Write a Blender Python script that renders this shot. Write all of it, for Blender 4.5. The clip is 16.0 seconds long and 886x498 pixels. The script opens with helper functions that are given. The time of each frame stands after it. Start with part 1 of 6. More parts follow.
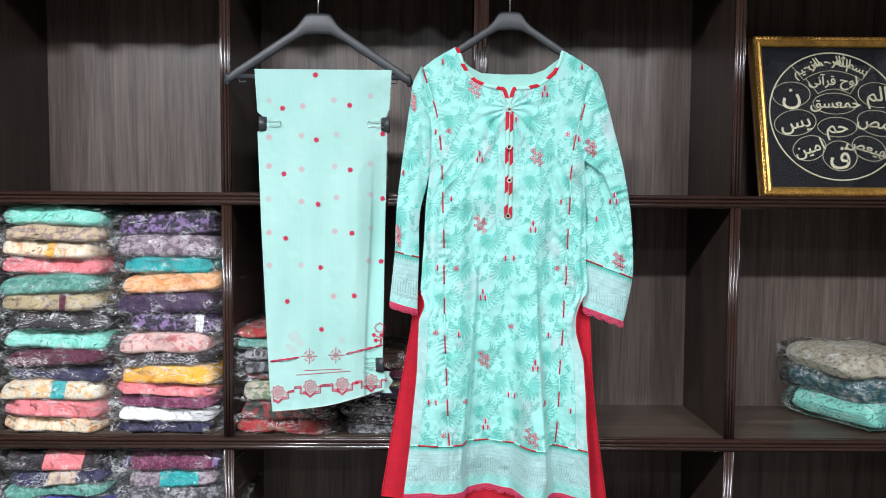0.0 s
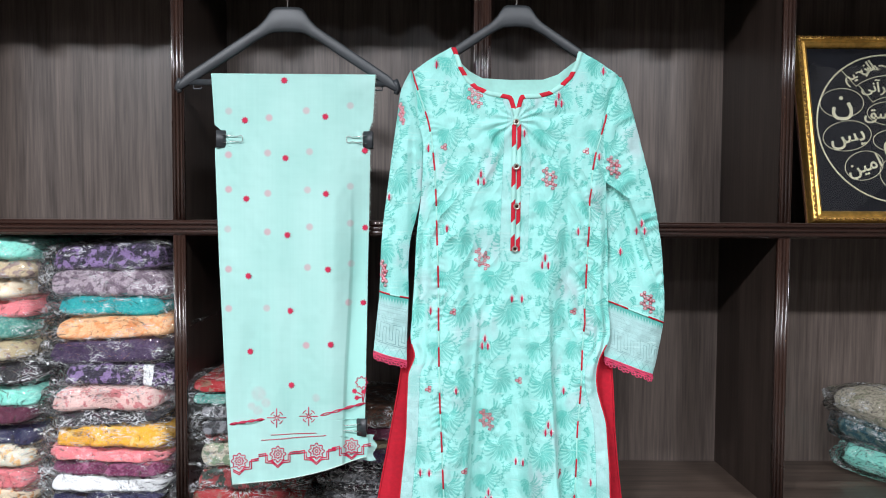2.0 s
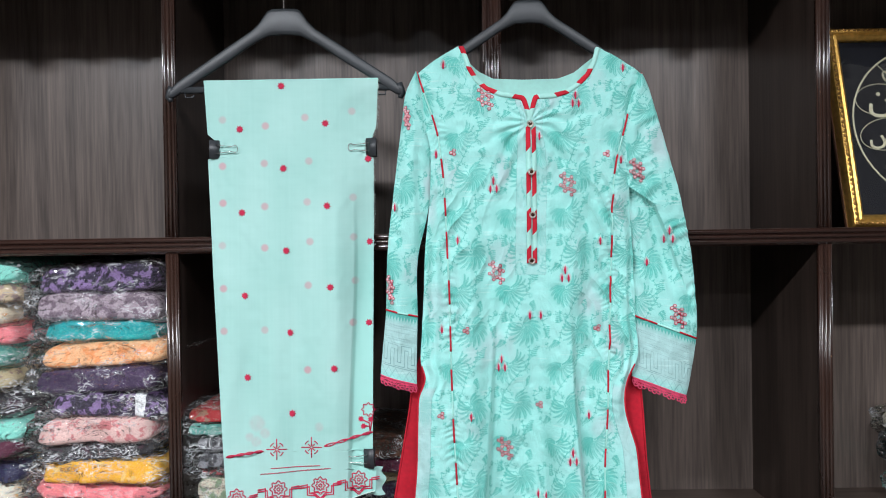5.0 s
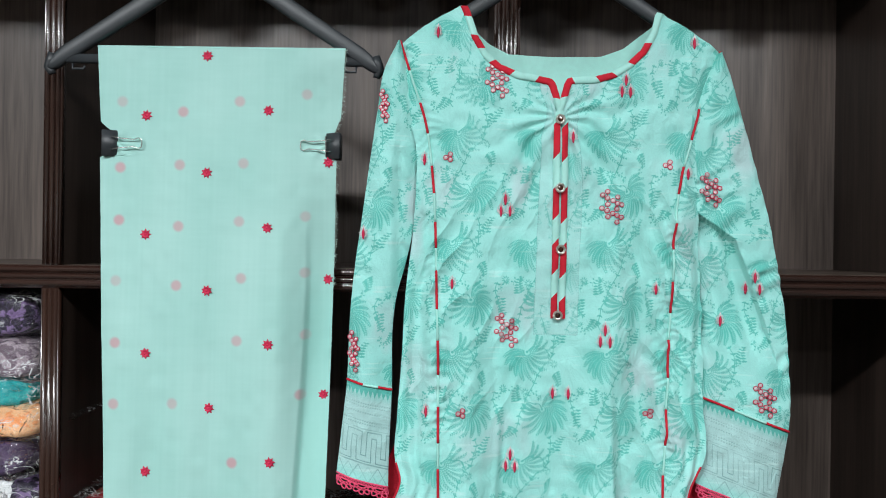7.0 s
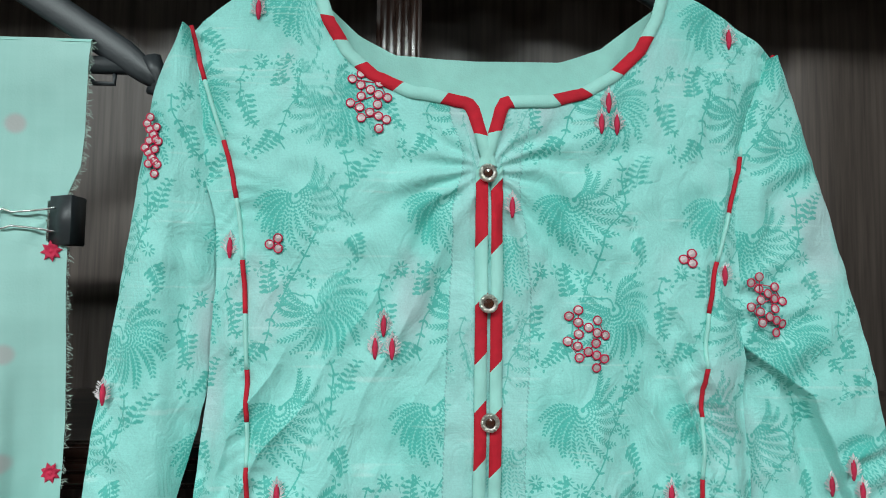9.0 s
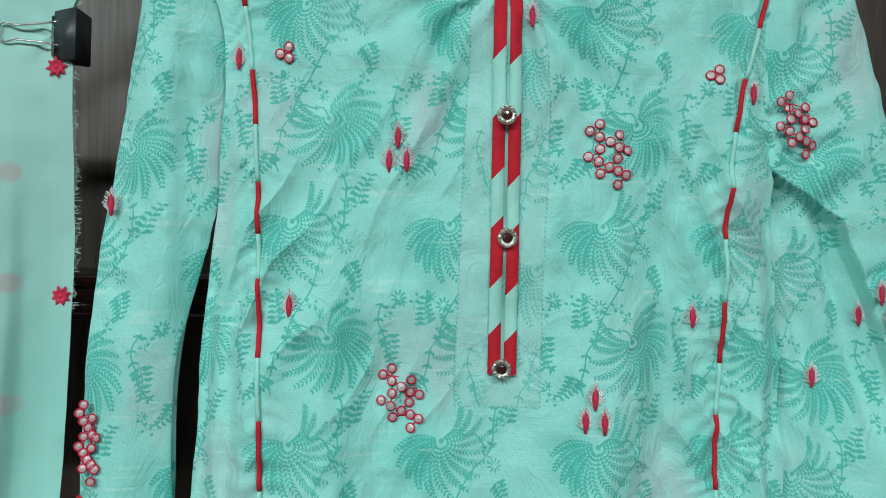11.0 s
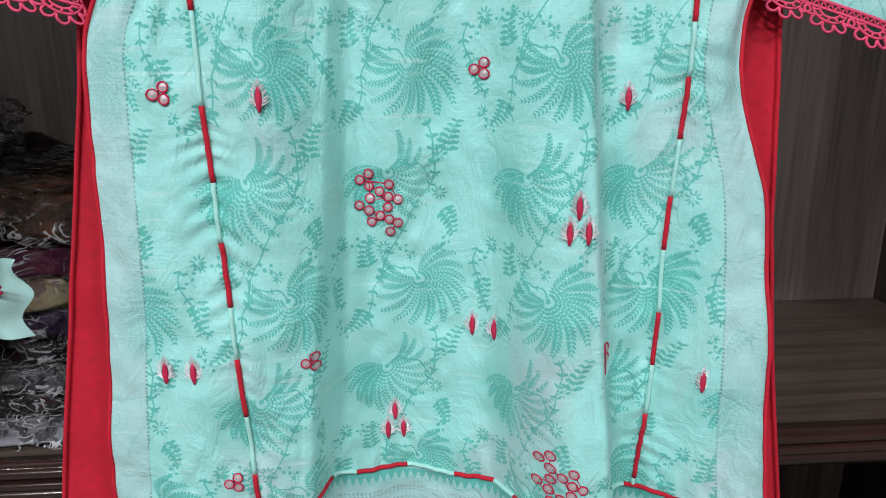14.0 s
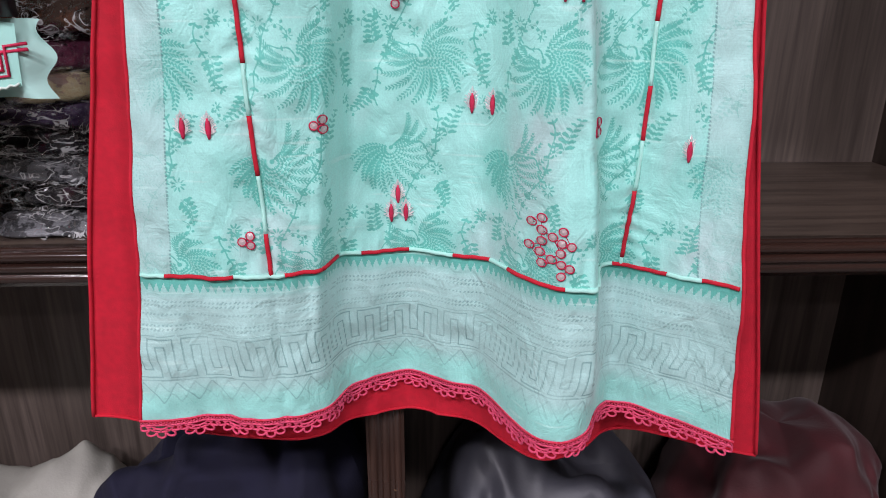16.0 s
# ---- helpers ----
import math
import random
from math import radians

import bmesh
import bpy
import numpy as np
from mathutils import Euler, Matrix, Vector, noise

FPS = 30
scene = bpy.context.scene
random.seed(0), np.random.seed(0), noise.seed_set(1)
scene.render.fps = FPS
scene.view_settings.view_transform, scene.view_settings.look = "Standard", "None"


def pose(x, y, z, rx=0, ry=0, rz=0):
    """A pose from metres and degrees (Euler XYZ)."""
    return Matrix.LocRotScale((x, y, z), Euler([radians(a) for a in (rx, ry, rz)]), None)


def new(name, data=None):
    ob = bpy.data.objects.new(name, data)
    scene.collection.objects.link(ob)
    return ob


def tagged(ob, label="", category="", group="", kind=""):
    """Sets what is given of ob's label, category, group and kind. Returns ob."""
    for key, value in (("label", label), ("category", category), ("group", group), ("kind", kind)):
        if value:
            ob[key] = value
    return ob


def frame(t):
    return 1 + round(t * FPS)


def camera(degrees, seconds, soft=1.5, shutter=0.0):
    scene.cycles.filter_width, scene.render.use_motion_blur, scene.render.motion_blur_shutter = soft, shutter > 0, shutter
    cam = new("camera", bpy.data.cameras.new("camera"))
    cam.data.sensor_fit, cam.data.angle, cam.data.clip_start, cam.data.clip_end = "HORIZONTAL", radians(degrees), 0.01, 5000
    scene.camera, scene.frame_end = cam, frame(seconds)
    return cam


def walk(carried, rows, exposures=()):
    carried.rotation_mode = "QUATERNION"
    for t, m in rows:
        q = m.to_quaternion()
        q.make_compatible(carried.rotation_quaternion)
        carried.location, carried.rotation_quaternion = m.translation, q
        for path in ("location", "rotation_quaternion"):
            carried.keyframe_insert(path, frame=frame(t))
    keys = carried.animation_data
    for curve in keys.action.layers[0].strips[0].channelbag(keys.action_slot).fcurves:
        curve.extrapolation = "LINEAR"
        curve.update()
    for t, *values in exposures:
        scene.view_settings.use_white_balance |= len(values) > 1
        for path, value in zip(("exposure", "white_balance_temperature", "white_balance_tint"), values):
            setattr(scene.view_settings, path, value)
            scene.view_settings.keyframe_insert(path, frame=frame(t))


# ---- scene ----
cam = camera(66.3, 16.0, soft=1.0)
PATH = [
    (0.0, pose(0.0000, 0.0000, 1.2500, 87.030, -0.385, -0.319)),
    (0.5, pose(-0.0028, 0.0649, 1.2605, 86.553, -0.855, -0.695)),
    (1.0, pose(0.0015, 0.1337, 1.2799, 86.616, -0.078, -1.166)),
    (1.5, pose(0.0011, 0.2081, 1.2879, 86.470, -1.098, -1.704)),
    (2.0, pose(0.0053, 0.2596, 1.3014, 87.512, -0.311, -0.633)),
    (2.5, pose(0.0097, 0.3126, 1.3113, 87.090, -0.114, -1.665)),
    (3.0, pose(0.0105, 0.3359, 1.3248, 87.944, 0.143, -0.957)),
    (3.5, pose(0.0044, 0.2852, 1.2598, 89.436, 1.175, -1.321)),
    (4.0, pose(0.0049, 0.2998, 1.2613, 88.955, 1.130, -1.229)),
    (4.2, pose(0.0100, 0.3110, 1.2799, 88.822, 0.941, -0.463)),
    (6.3, pose(0.0127, 0.5266, 1.2778, 90.965, 0.420, 1.164)),
    (6.5, pose(0.0216, 0.5736, 1.3057, 89.409, 0.062, 1.530)),
    (7.0, pose(0.0177, 0.7182, 1.3255, 90.017, -0.771, 0.162)),
    (7.5, pose(0.0496, 0.9053, 1.3633, 91.599, 1.084, -1.737)),
    (8.0, pose(0.1029, 1.0308, 1.3956, 93.368, -0.831, -1.397)),
    (8.2, pose(0.1003, 1.0622, 1.4078, 94.016, -1.132, -3.780)),
    (10.3, pose(0.1168, 1.1319, 1.3855, 93.337, -0.084, -0.910)),
    (10.5, pose(0.1089, 1.1325, 1.3647, 92.925, -0.453, -1.046)),
    (11.0, pose(0.1047, 1.1324, 1.3122, 91.013, -0.977, -2.091)),
    (11.5, pose(0.1001, 1.1281, 1.2681, 90.282, -0.780, -4.094)),
    (12.0, pose(0.1033, 1.1371, 1.2250, 87.571, -0.568, -4.055)),
    (12.5, pose(0.1096, 1.1535, 1.1715, 84.805, -0.607, -3.452)),
    (13.0, pose(0.1131, 1.1692, 1.0953, 79.762, -0.936, -3.044)),
    (13.5, pose(0.1153, 1.1721, 1.0434, 77.165, 0.064, -3.456)),
    (14.0, pose(0.1201, 1.1579, 0.9951, 74.368, 0.516, -3.810)),
    (14.5, pose(0.1171, 1.1298, 0.9583, 73.934, 0.101, -3.318)),
    (15.0, pose(0.1214, 1.1110, 0.9308, 72.409, 0.351, -2.740)),
    (15.5, pose(0.1216, 1.0983, 0.9043, 70.808, -0.742, -2.584)),
    (16.0, pose(0.1233, 1.0999, 0.8923, 70.052, -0.233, -2.632)),
]
EXPOSURES = [(0.0, -0.29, 6350, 12), (4.0, -0.44, 6300, 12), (7.0, -0.70, 6400, 7), (8.2, -0.80, 6350, 2), (11.0, -1.03, 6250, -6), (12.5, -1.04, 6300, 2), (14.5, -0.68, 6450, 16), (16.0, -0.63, 6600, 23)]
walk(cam, PATH, EXPOSURES)

# ---------------------------------------------------------------- world, lights
world = bpy.data.worlds.new("world")
scene.world = world
world.use_nodes = True
world.node_tree.nodes["Background"].inputs[0].default_value = (0.8, 0.9, 1.0, 1)
world.node_tree.nodes["Background"].inputs[1].default_value = 0.01


def ceiling_lamp(x, y, z, sx, sy, watts):
    d = bpy.data.lights.new("panel_light", "AREA")
    d.shape, d.size, d.size_y, d.energy, d.color = "RECTANGLE", sx, sy, watts, (0.935, 0.965, 1.0)
    o = new("panel_light", d)
    o.matrix_world = pose(x, y, z)
    return o


LAMPS = [(-1.75, -0.40, 74), (-0.80, -0.40, 80), (0.30, -0.40, 36), (1.30, -0.40, 58), (0.0, -1.8, 18)]
for lx, ly, w in LAMPS:
    ceiling_lamp(lx, ly, 2.58, 0.40, 0.15, w)

# ---------------------------------------------------------------- helpers


def link(name, bm, mat=None, parent=None, label="", smooth=False):
    me = bpy.data.meshes.new(name)
    bm.to_mesh(me)
    bm.free()
    if smooth:
        me.polygons.foreach_set("use_smooth", [True] * len(me.polygons))
    if mat:
        me.materials.append(mat)
    ob = new(name, me)
    if parent:
        ob.parent = parent
    if label:
        ob["label"] = label
    return ob


def part(name, bm, material, parent, label="", smooth=False):
    return link(name, bm, material, parent, label, smooth)


def thing(name, label, category, group="", kind="", at=(0, 0, 0)):
    ob = new(name)
    ob.location = at
    ob.empty_display_size = 0.05
    return tagged(ob, label, category, group, kind)


def box(bm, x0, x1, y0, y1, z0, z1):
    m = Matrix.Translation(((x0 + x1) / 2, (y0 + y1) / 2, (z0 + z1) / 2)) @ Matrix.Diagonal((x1 - x0, y1 - y0, z1 - z0, 1))
    return bmesh.ops.create_cube(bm, size=1, matrix=m)["verts"]


def bevelled_box(x0, x1, y0, y1, z0, z1, b=0.002, seg=2):
    bm = bmesh.new()
    box(bm, x0, x1, y0, y1, z0, z1)
    bmesh.ops.bevel(bm, geom=bm.edges[:], offset=b, segments=seg, affect="EDGES")
    return bm


def prism(profile, a, b, axis="x"):
    """A bar whose outline (pairs) runs along x (pairs y, z) or z (pairs x, y)."""
    bm = bmesh.new()
    rings = []
    for e in (a, b):
        rings.append([bm.verts.new((e, p, q) if axis == "x" else (p, q, e)) for p, q in profile])
    n = len(profile)
    for i in range(n):
        bm.faces.new((rings[0][i], rings[0][(i + 1) % n], rings[1][(i + 1) % n], rings[1][i]))
    bm.faces.new(rings[0][::-1])
    bm.faces.new(rings[1])
    bmesh.ops.recalc_face_normals(bm, faces=bm.faces[:])
    return bm


def tube(bm, pts, r, sides=8, closed=False):
    """A round cord along pts; r may be a number or one for each point."""
    pts = [Vector(p) for p in pts]
    n = len(pts)
    rings = []
    for i, p in enumerate(pts):
        a = pts[(i - 1) % n] if (closed or i > 0) else p
        b = pts[(i + 1) % n] if (closed or i < n - 1) else p
        t = (b - a).normalized()
        ref = Vector((0, 1, 0)) if abs(t.y) < 0.9 else Vector((1, 0, 0))
        s = t.cross(ref).normalized()
        u = s.cross(t)
        rr = r[i] if isinstance(r, (list, tuple)) else r
        rings.append([bm.verts.new(p + rr * (math.cos(2 * math.pi * k / sides) * s + math.sin(2 * math.pi * k / sides) * u)) for k in range(sides)])
    for i in range(n if closed else n - 1):
        A, B = rings[i], rings[(i + 1) % n]
        for k in range(sides):
            bm.faces.new((A[k], A[(k + 1) % sides], B[(k + 1) % sides], B[k]))
    if not closed:
        bm.faces.new(rings[0][::-1])
        bm.faces.new(rings[-1])
    return bm


# ---------------------------------------------------------------- materials


def nodes_of(name):
    m = bpy.data.materials.new(name)
    m.use_nodes = True
    nt = m.node_tree
    return m, nt, nt.nodes["Principled BSDF"]


def nd(nt, kind, **kw):
    n = nt.nodes.new(kind)
    for k, v in kw.items():
        n.inputs[k].default_value = v
    return n


def plain(name, col, rough=0.6, metal=0.0, grain=0.12, scale=60.0, bump=0.15, bscale=400.0, coat=0.0, sheen=0.0):
    """A surface with two scales of colour variation and fine relief."""
    m, nt, b = nodes_of(name)
    tc = nt.nodes.new("ShaderNodeTexCoord")
    n1 = nd(nt, "ShaderNodeTexNoise", Scale=scale, Detail=5.0)
    n2 = nd(nt, "ShaderNodeTexNoise", Scale=scale * 0.12, Detail=3.0)
    n3 = nd(nt, "ShaderNodeTexNoise", Scale=bscale, Detail=3.0)
    for n in (n1, n2, n3):
        nt.links.new(tc.outputs["Object"], n.inputs["Vector"])
    add = nt.nodes.new("ShaderNodeMath")
    nt.links.new(n1.outputs[0], add.inputs[0])
    nt.links.new(n2.outputs[0], add.inputs[1])
    ramp = nt.nodes.new("ShaderNodeValToRGB")
    ramp.color_ramp.elements[0].position, ramp.color_ramp.elements[1].position = 0.7, 1.3
    lo, hi = 1 - grain, 1 + grain
    ramp.color_ramp.elements[0].color = (col[0] * lo, col[1] * lo, col[2] * lo, 1)
    ramp.color_ramp.elements[1].color = (min(col[0] * hi, 1), min(col[1] * hi, 1), min(col[2] * hi, 1), 1)
    half = nt.nodes.new("ShaderNodeMath")
    half.operation = "MULTIPLY"
    half.inputs[1].default_value = 1.0
    nt.links.new(add.outputs[0], half.inputs[0])
    ramp.color_ramp.elements[0].position, ramp.color_ramp.elements[1].position = 0.35, 0.65
    half.inputs[1].default_value = 0.5
    nt.links.new(half.outputs[0], ramp.inputs[0])
    nt.links.new(ramp.outputs[0], b.inputs["Base Color"])
    b.inputs["Roughness"].default_value, b.inputs["Metallic"].default_value = rough, metal
    b.inputs["Coat Weight"].default_value = coat
    b.inputs["Coat Roughness"].default_value = 0.15
    b.inputs["Sheen Weight"].default_value = sheen
    if bump:
        bp = nd(nt, "ShaderNodeBump", Strength=bump, Distance=0.001)
        nt.links.new(n3.outputs[0], bp.inputs["Height"])
        nt.links.new(bp.outputs[0], b.inputs["Normal"])
    return m


def wood(name, dark, light, along="z", rough=0.33, coat=0.25, wear=0.0):
    """Stained wood with grain along one axis."""
    m, nt, b = nodes_of(name)
    tc = nt.nodes.new("ShaderNodeTexCoord")
    mp = nt.nodes.new("ShaderNodeMapping")
    s = {"z": (38.0, 38.0, 1.6), "x": (1.6, 38.0, 38.0)}[along]
    mp.inputs["Scale"].default_value = s
    nt.links.new(tc.outputs["Object"], mp.inputs[0])
    n1 = nd(nt, "ShaderNodeTexNoise", Scale=1.0, Detail=8.0, Roughness=0.62, Distortion=0.35)
    nt.links.new(mp.outputs[0], n1.inputs["Vector"])
    mp2 = nt.nodes.new("ShaderNodeMapping")
    mp2.inputs["Scale"].default_value = [v * 4.5 for v in s]
    nt.links.new(tc.outputs["Object"], mp2.inputs[0])
    n2 = nd(nt, "ShaderNodeTexNoise", Scale=1.0, Detail=4.0)
    nt.links.new(mp2.outputs[0], n2.inputs["Vector"])
    n3 = nd(nt, "ShaderNodeTexNoise", Scale=2.6, Detail=3.0)
    nt.links.new(tc.outputs["Object"], n3.inputs["Vector"])
    mx = nt.nodes.new("ShaderNodeMix")
    mx.data_type = "FLOAT"
    mx.inputs[0].default_value = 0.4
    nt.links.new(n1.outputs[0], mx.inputs[2])
    nt.links.new(n2.outputs[0], mx.inputs[3])
    ramp = nt.nodes.new("ShaderNodeValToRGB")
    e = ramp.color_ramp.elements
    e[0].position, e[1].position = 0.36, 0.66
    e[0].color, e[1].color = (*dark, 1), (*light, 1)
    nt.links.new(mx.outputs[0], ramp.inputs[0])
    last = ramp.outputs[0]
    if wear:
        w = nd(nt, "ShaderNodeTexNoise", Scale=55.0, Detail=6.0, Roughness=0.7)
        nt.links.new(tc.outputs["Object"], w.inputs["Vector"])
        wr = nt.nodes.new("ShaderNodeValToRGB")
        wr.color_ramp.elements[0].position, wr.color_ramp.elements[1].position = 0.67, 0.72
        nt.links.new(w.outputs[0], wr.inputs[0])
        sc = nt.nodes.new("ShaderNodeMath")
        sc.operation = "MULTIPLY"
        sc.inputs[1].default_value = wear
        nt.links.new(wr.outputs[0], sc.inputs[0])
        mc = nt.nodes.new("ShaderNodeMix")
        mc.data_type = "RGBA"
        mc.inputs[7].default_value = (0.34, 0.22, 0.13, 1)
        nt.links.new(sc.outputs[0], mc.inputs[0])
        nt.links.new(last, mc.inputs[6])
        last = mc.outputs[2]
    nt.links.new(last, b.inputs["Base Color"])
    rr = nd(nt, "ShaderNodeMapRange")
    rr.inputs[3].default_value, rr.inputs[4].default_value = rough - 0.1, rough + 0.16
    nt.links.new(n3.outputs[0], rr.inputs[0])
    nt.links.new(rr.outputs[0], b.inputs["Roughness"])
    b.inputs["Coat Weight"].default_value = coat
    b.inputs["Coat Roughness"].default_value = 0.18
    bp = nd(nt, "ShaderNodeBump", Strength=0.12, Distance=0.001)
    nt.links.new(n2.outputs[0], bp.inputs["Height"])
    nt.links.new(bp.outputs[0], b.inputs["Normal"])
    return m


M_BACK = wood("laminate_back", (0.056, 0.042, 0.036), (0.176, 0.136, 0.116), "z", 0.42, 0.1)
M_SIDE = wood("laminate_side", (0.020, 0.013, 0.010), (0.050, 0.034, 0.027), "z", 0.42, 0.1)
M_BOARD = wood("laminate_board", (0.040, 0.027, 0.021), (0.120, 0.086, 0.066), "x", 0.4, 0.1)
M_TRIM = wood("polished_trim", (0.018, 0.008, 0.006), (0.050, 0.022, 0.016), "x", 0.16, 1.0, 0.25)
M_POST = wood("polished_post", (0.018, 0.008, 0.006), (0.055, 0.026, 0.018), "z", 0.24, 0.7, 0.85)
M_WALL = plain("painted_wall", (0.12, 0.10, 0.085), 0.8, grain=0.05, scale=8)
M_FLOOR = plain("floor_tile", (0.13, 0.12, 0.11), 0.3, grain=0.1, scale=5)
M_CEIL = plain("ceiling_paint", (0.55, 0.55, 0.54), 0.85, grain=0.04, scale=6)

# ---------------------------------------------------------------- room
ROOM = dict(x0=-2.6, x1=2.8, y0=-3.0, y1=1.98, z1=2.95)


def structure(name, bm, mat, label):
    return tagged(link(name, bm, mat), label, kind="structure")


def slab(x0, x1, y0, y1, z0, z1):
    bm = bmesh.new()
    box(bm, x0, x1, y0, y1, z0, z1)
    return bm


structure("floor", slab(-2.7, 2.9, -3.1, 2.08, -0.1, 0.0), M_FLOOR, "greyish tiled shop floor")
structure("ceiling", slab(-2.7, 2.9, -3.1, 2.08, 2.65, 2.75), M_CEIL, "plain white shop ceiling")
structure("wall_north", slab(-2.7, 2.9, 1.98, 2.08, 0.0, 2.65), M_WALL, "plain dark wall behind the shelving")
structure("wall_south", slab(-2.7, 2.9, -3.1, -3.0, 0.0, 2.65), M_WALL, "plain dark brown shop wall")
structure("wall_west", slab(-2.7, -2.6, -3.0, 1.98, 0.0, 2.65), M_WALL, "plain dark brown shop wall")
structure("wall_east", slab(2.8, 2.9, -3.0, 1.98, 0.0, 2.65), M_WALL, "plain dark brown shop wall")

M_GLOW, _nt, _b = nodes_of("lamp_diffuser")
_b.inputs["Emission Color"].default_value = (0.95, 1.0, 0.98, 1)
_b.inputs["Emission Strength"].default_value = 5.0
M_ALU = plain("lamp_frame", (0.75, 0.75, 0.75), 0.4, 0.6, 0.05)
for lx, ly, w in LAMPS:
    t = thing("ceiling_light", "long white strip light fixed to the ceiling", "ceiling light", "ceiling lights")
    part("diffuser", slab(lx - 0.20, lx + 0.20, ly - 0.075, ly + 0.075, 2.592, 2.605), M_GLOW, t)
    part("frame", slab(lx - 0.22, lx + 0.22, ly - 0.095, ly + 0.095, 2.606, 2.65), M_ALU, t)

# ---------------------------------------------------------------- shelving
FRONT, BACK = 1.614, 1.912
POSTS = [-2.29, -1.69, -1.098, -0.5065, 0.0965, 0.709, 1.31, 1.90, 2.50]
PW = 0.022
LEVELS = [0.115, 0.707, 1.298, 1.89]
TRIM_H = 0.031

unit = thing("shelving_unit", "dark brown wooden wall shelving with open square compartments", "shelving")
part("back_panel", slab(-2.30, 2.51, BACK, BACK + 0.012, 0.0, 1.92), M_BACK, unit, "streaky dark brown laminate back")


def moulding(top, h=TRIM_H, f=FRONT):
    """Outline in y and z of the shelf's edge: two round beads over a stepped fillet."""
    pr = [(f + 0.020, top - 0.0005), (f + 0.003, top - 0.0005)]
    for k in range(9):
        a = math.radians(90 + 180 * k / 8)
        pr.append((f + 0.0045 + 0.0048 * math.cos(a), top - 0.0055 + 0.0045 * math.sin(a)))
    pr.append((f + 0.0055, top - 0.0108))
    for k in range(9):
        a = math.radians(90 + 180 * k / 8)
        pr.append((f + 0.0035 + 0.0045 * math.cos(a), top - 0.0150 + 0.0038 * math.sin(a)))
    pr += [(f + 0.006, top - 0.0195), (f + 0.001, top - 0.021), (f + 0.0005, top - 0.0265), (f + 0.004, top - 0.0275), (f + 0.0045, top - h), (f + 0.020, top - h)]
    return pr


for z in LEVELS:
    part("shelf_board", slab(-2.30, 2.51, FRONT + 0.020, BACK, z - 0.024, z), M_BOARD, unit, "dark brown laminate shelf board")
    part("edge_moulding", prism(moulding(z), -2.30, 2.51), M_TRIM, unit, "glossy mahogany edge moulding with rounded beads", True)


def post_outline(x, f=FRONT):
    """Outline in x and y of the fluted strip on a divider's edge."""
    k = 1.55 if x == 0.0965 else 1.0
    w = PW / 2 * k
    pr = [(x - w, f + 0.016), (x - w, f + 0.004)]
    for c, r in ((-0.0072 * k, 0.0034), (0.0, 0.0036), (0.0072 * k, 0.0034)):
        for k in range(7):
            a = math.radians(180 + 180 * k / 6)
            pr.append((x + c + r * math.cos(a), f + 0.006 + r * math.sin(a)))
    pr += [(x + w, f + 0.004), (x + w, f + 0.016)]
    return pr


for x in POSTS:
    for a, b in zip(LEVELS[:-1], LEVELS[1:]):
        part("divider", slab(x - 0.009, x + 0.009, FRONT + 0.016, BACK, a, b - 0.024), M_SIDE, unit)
        part("divider_strip", prism(post_outline(x), a, b - TRIM_H, "z"), M_POST, unit, "scuffed fluted mahogany strip", True)
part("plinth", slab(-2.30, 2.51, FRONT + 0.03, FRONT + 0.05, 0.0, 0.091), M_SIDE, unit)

# scalloped valance along the top edge, above the compartments
bm = bmesh.new()
cols = 1400
prev = None
for i in range(cols + 1):
    x = -2.30 + 4.81 * i / cols
    s = abs(math.sin(math.pi * (x + 0.03) / 0.105))
    zb = 1.838 - 0.032 * s - 0.008 * math.sin(9.1 * x) - 0.006 * math.sin(41 * x)
    y = FRONT - 0.012 + 0.006 * math.sin(60 * x)
    cur = (bm.verts.new((x, y, 1.89)), bm.verts.new((x, y, zb)))
    if prev:
        bm.faces.new((prev[0], cur[0], cur[1], prev[1]))
    prev = cur
bmesh.ops.solidify(bm, geom=bm.faces[:], thickness=0.002)
M_DARKCLOTH = plain("dark_cloth", (0.03, 0.025, 0.03), 0.85, grain=0.3)
tagged(link("valance", bm, M_DARKCLOTH), "dark scalloped cloth valance under the top shelf", "valance")

# ---------------------------------------------------------------- cloth tools


def curve_at(pairs):
    """A smooth function through (position, value) pairs."""
    p = sorted(pairs)
    xs, ys = np.array([a for a, b in p]), np.array([b for a, b in p])
    m = np.gradient(ys, xs)

    def f(q):
        q = np.clip(np.asarray(q, float), xs[0], xs[-1])
        i = np.clip(np.searchsorted(xs, q) - 1, 0, len(xs) - 2)
        h = xs[i + 1] - xs[i]
        t = (q - xs[i]) / h
        return ((2 * t**3 - 3 * t**2 + 1) * ys[i] + (t**3 - 2 * t**2 + t) * h * m[i] + (-2 * t**3 + 3 * t**2) * ys[i + 1] + (t**3 - t**2) * h * m[i + 1])
    return f


def lines_at(pairs):
    p = sorted(pairs)
    xs, ys = [a for a, b in p], [b for a, b in p]
    return lambda q: np.interp(q, xs, ys)


LATTICE = {}


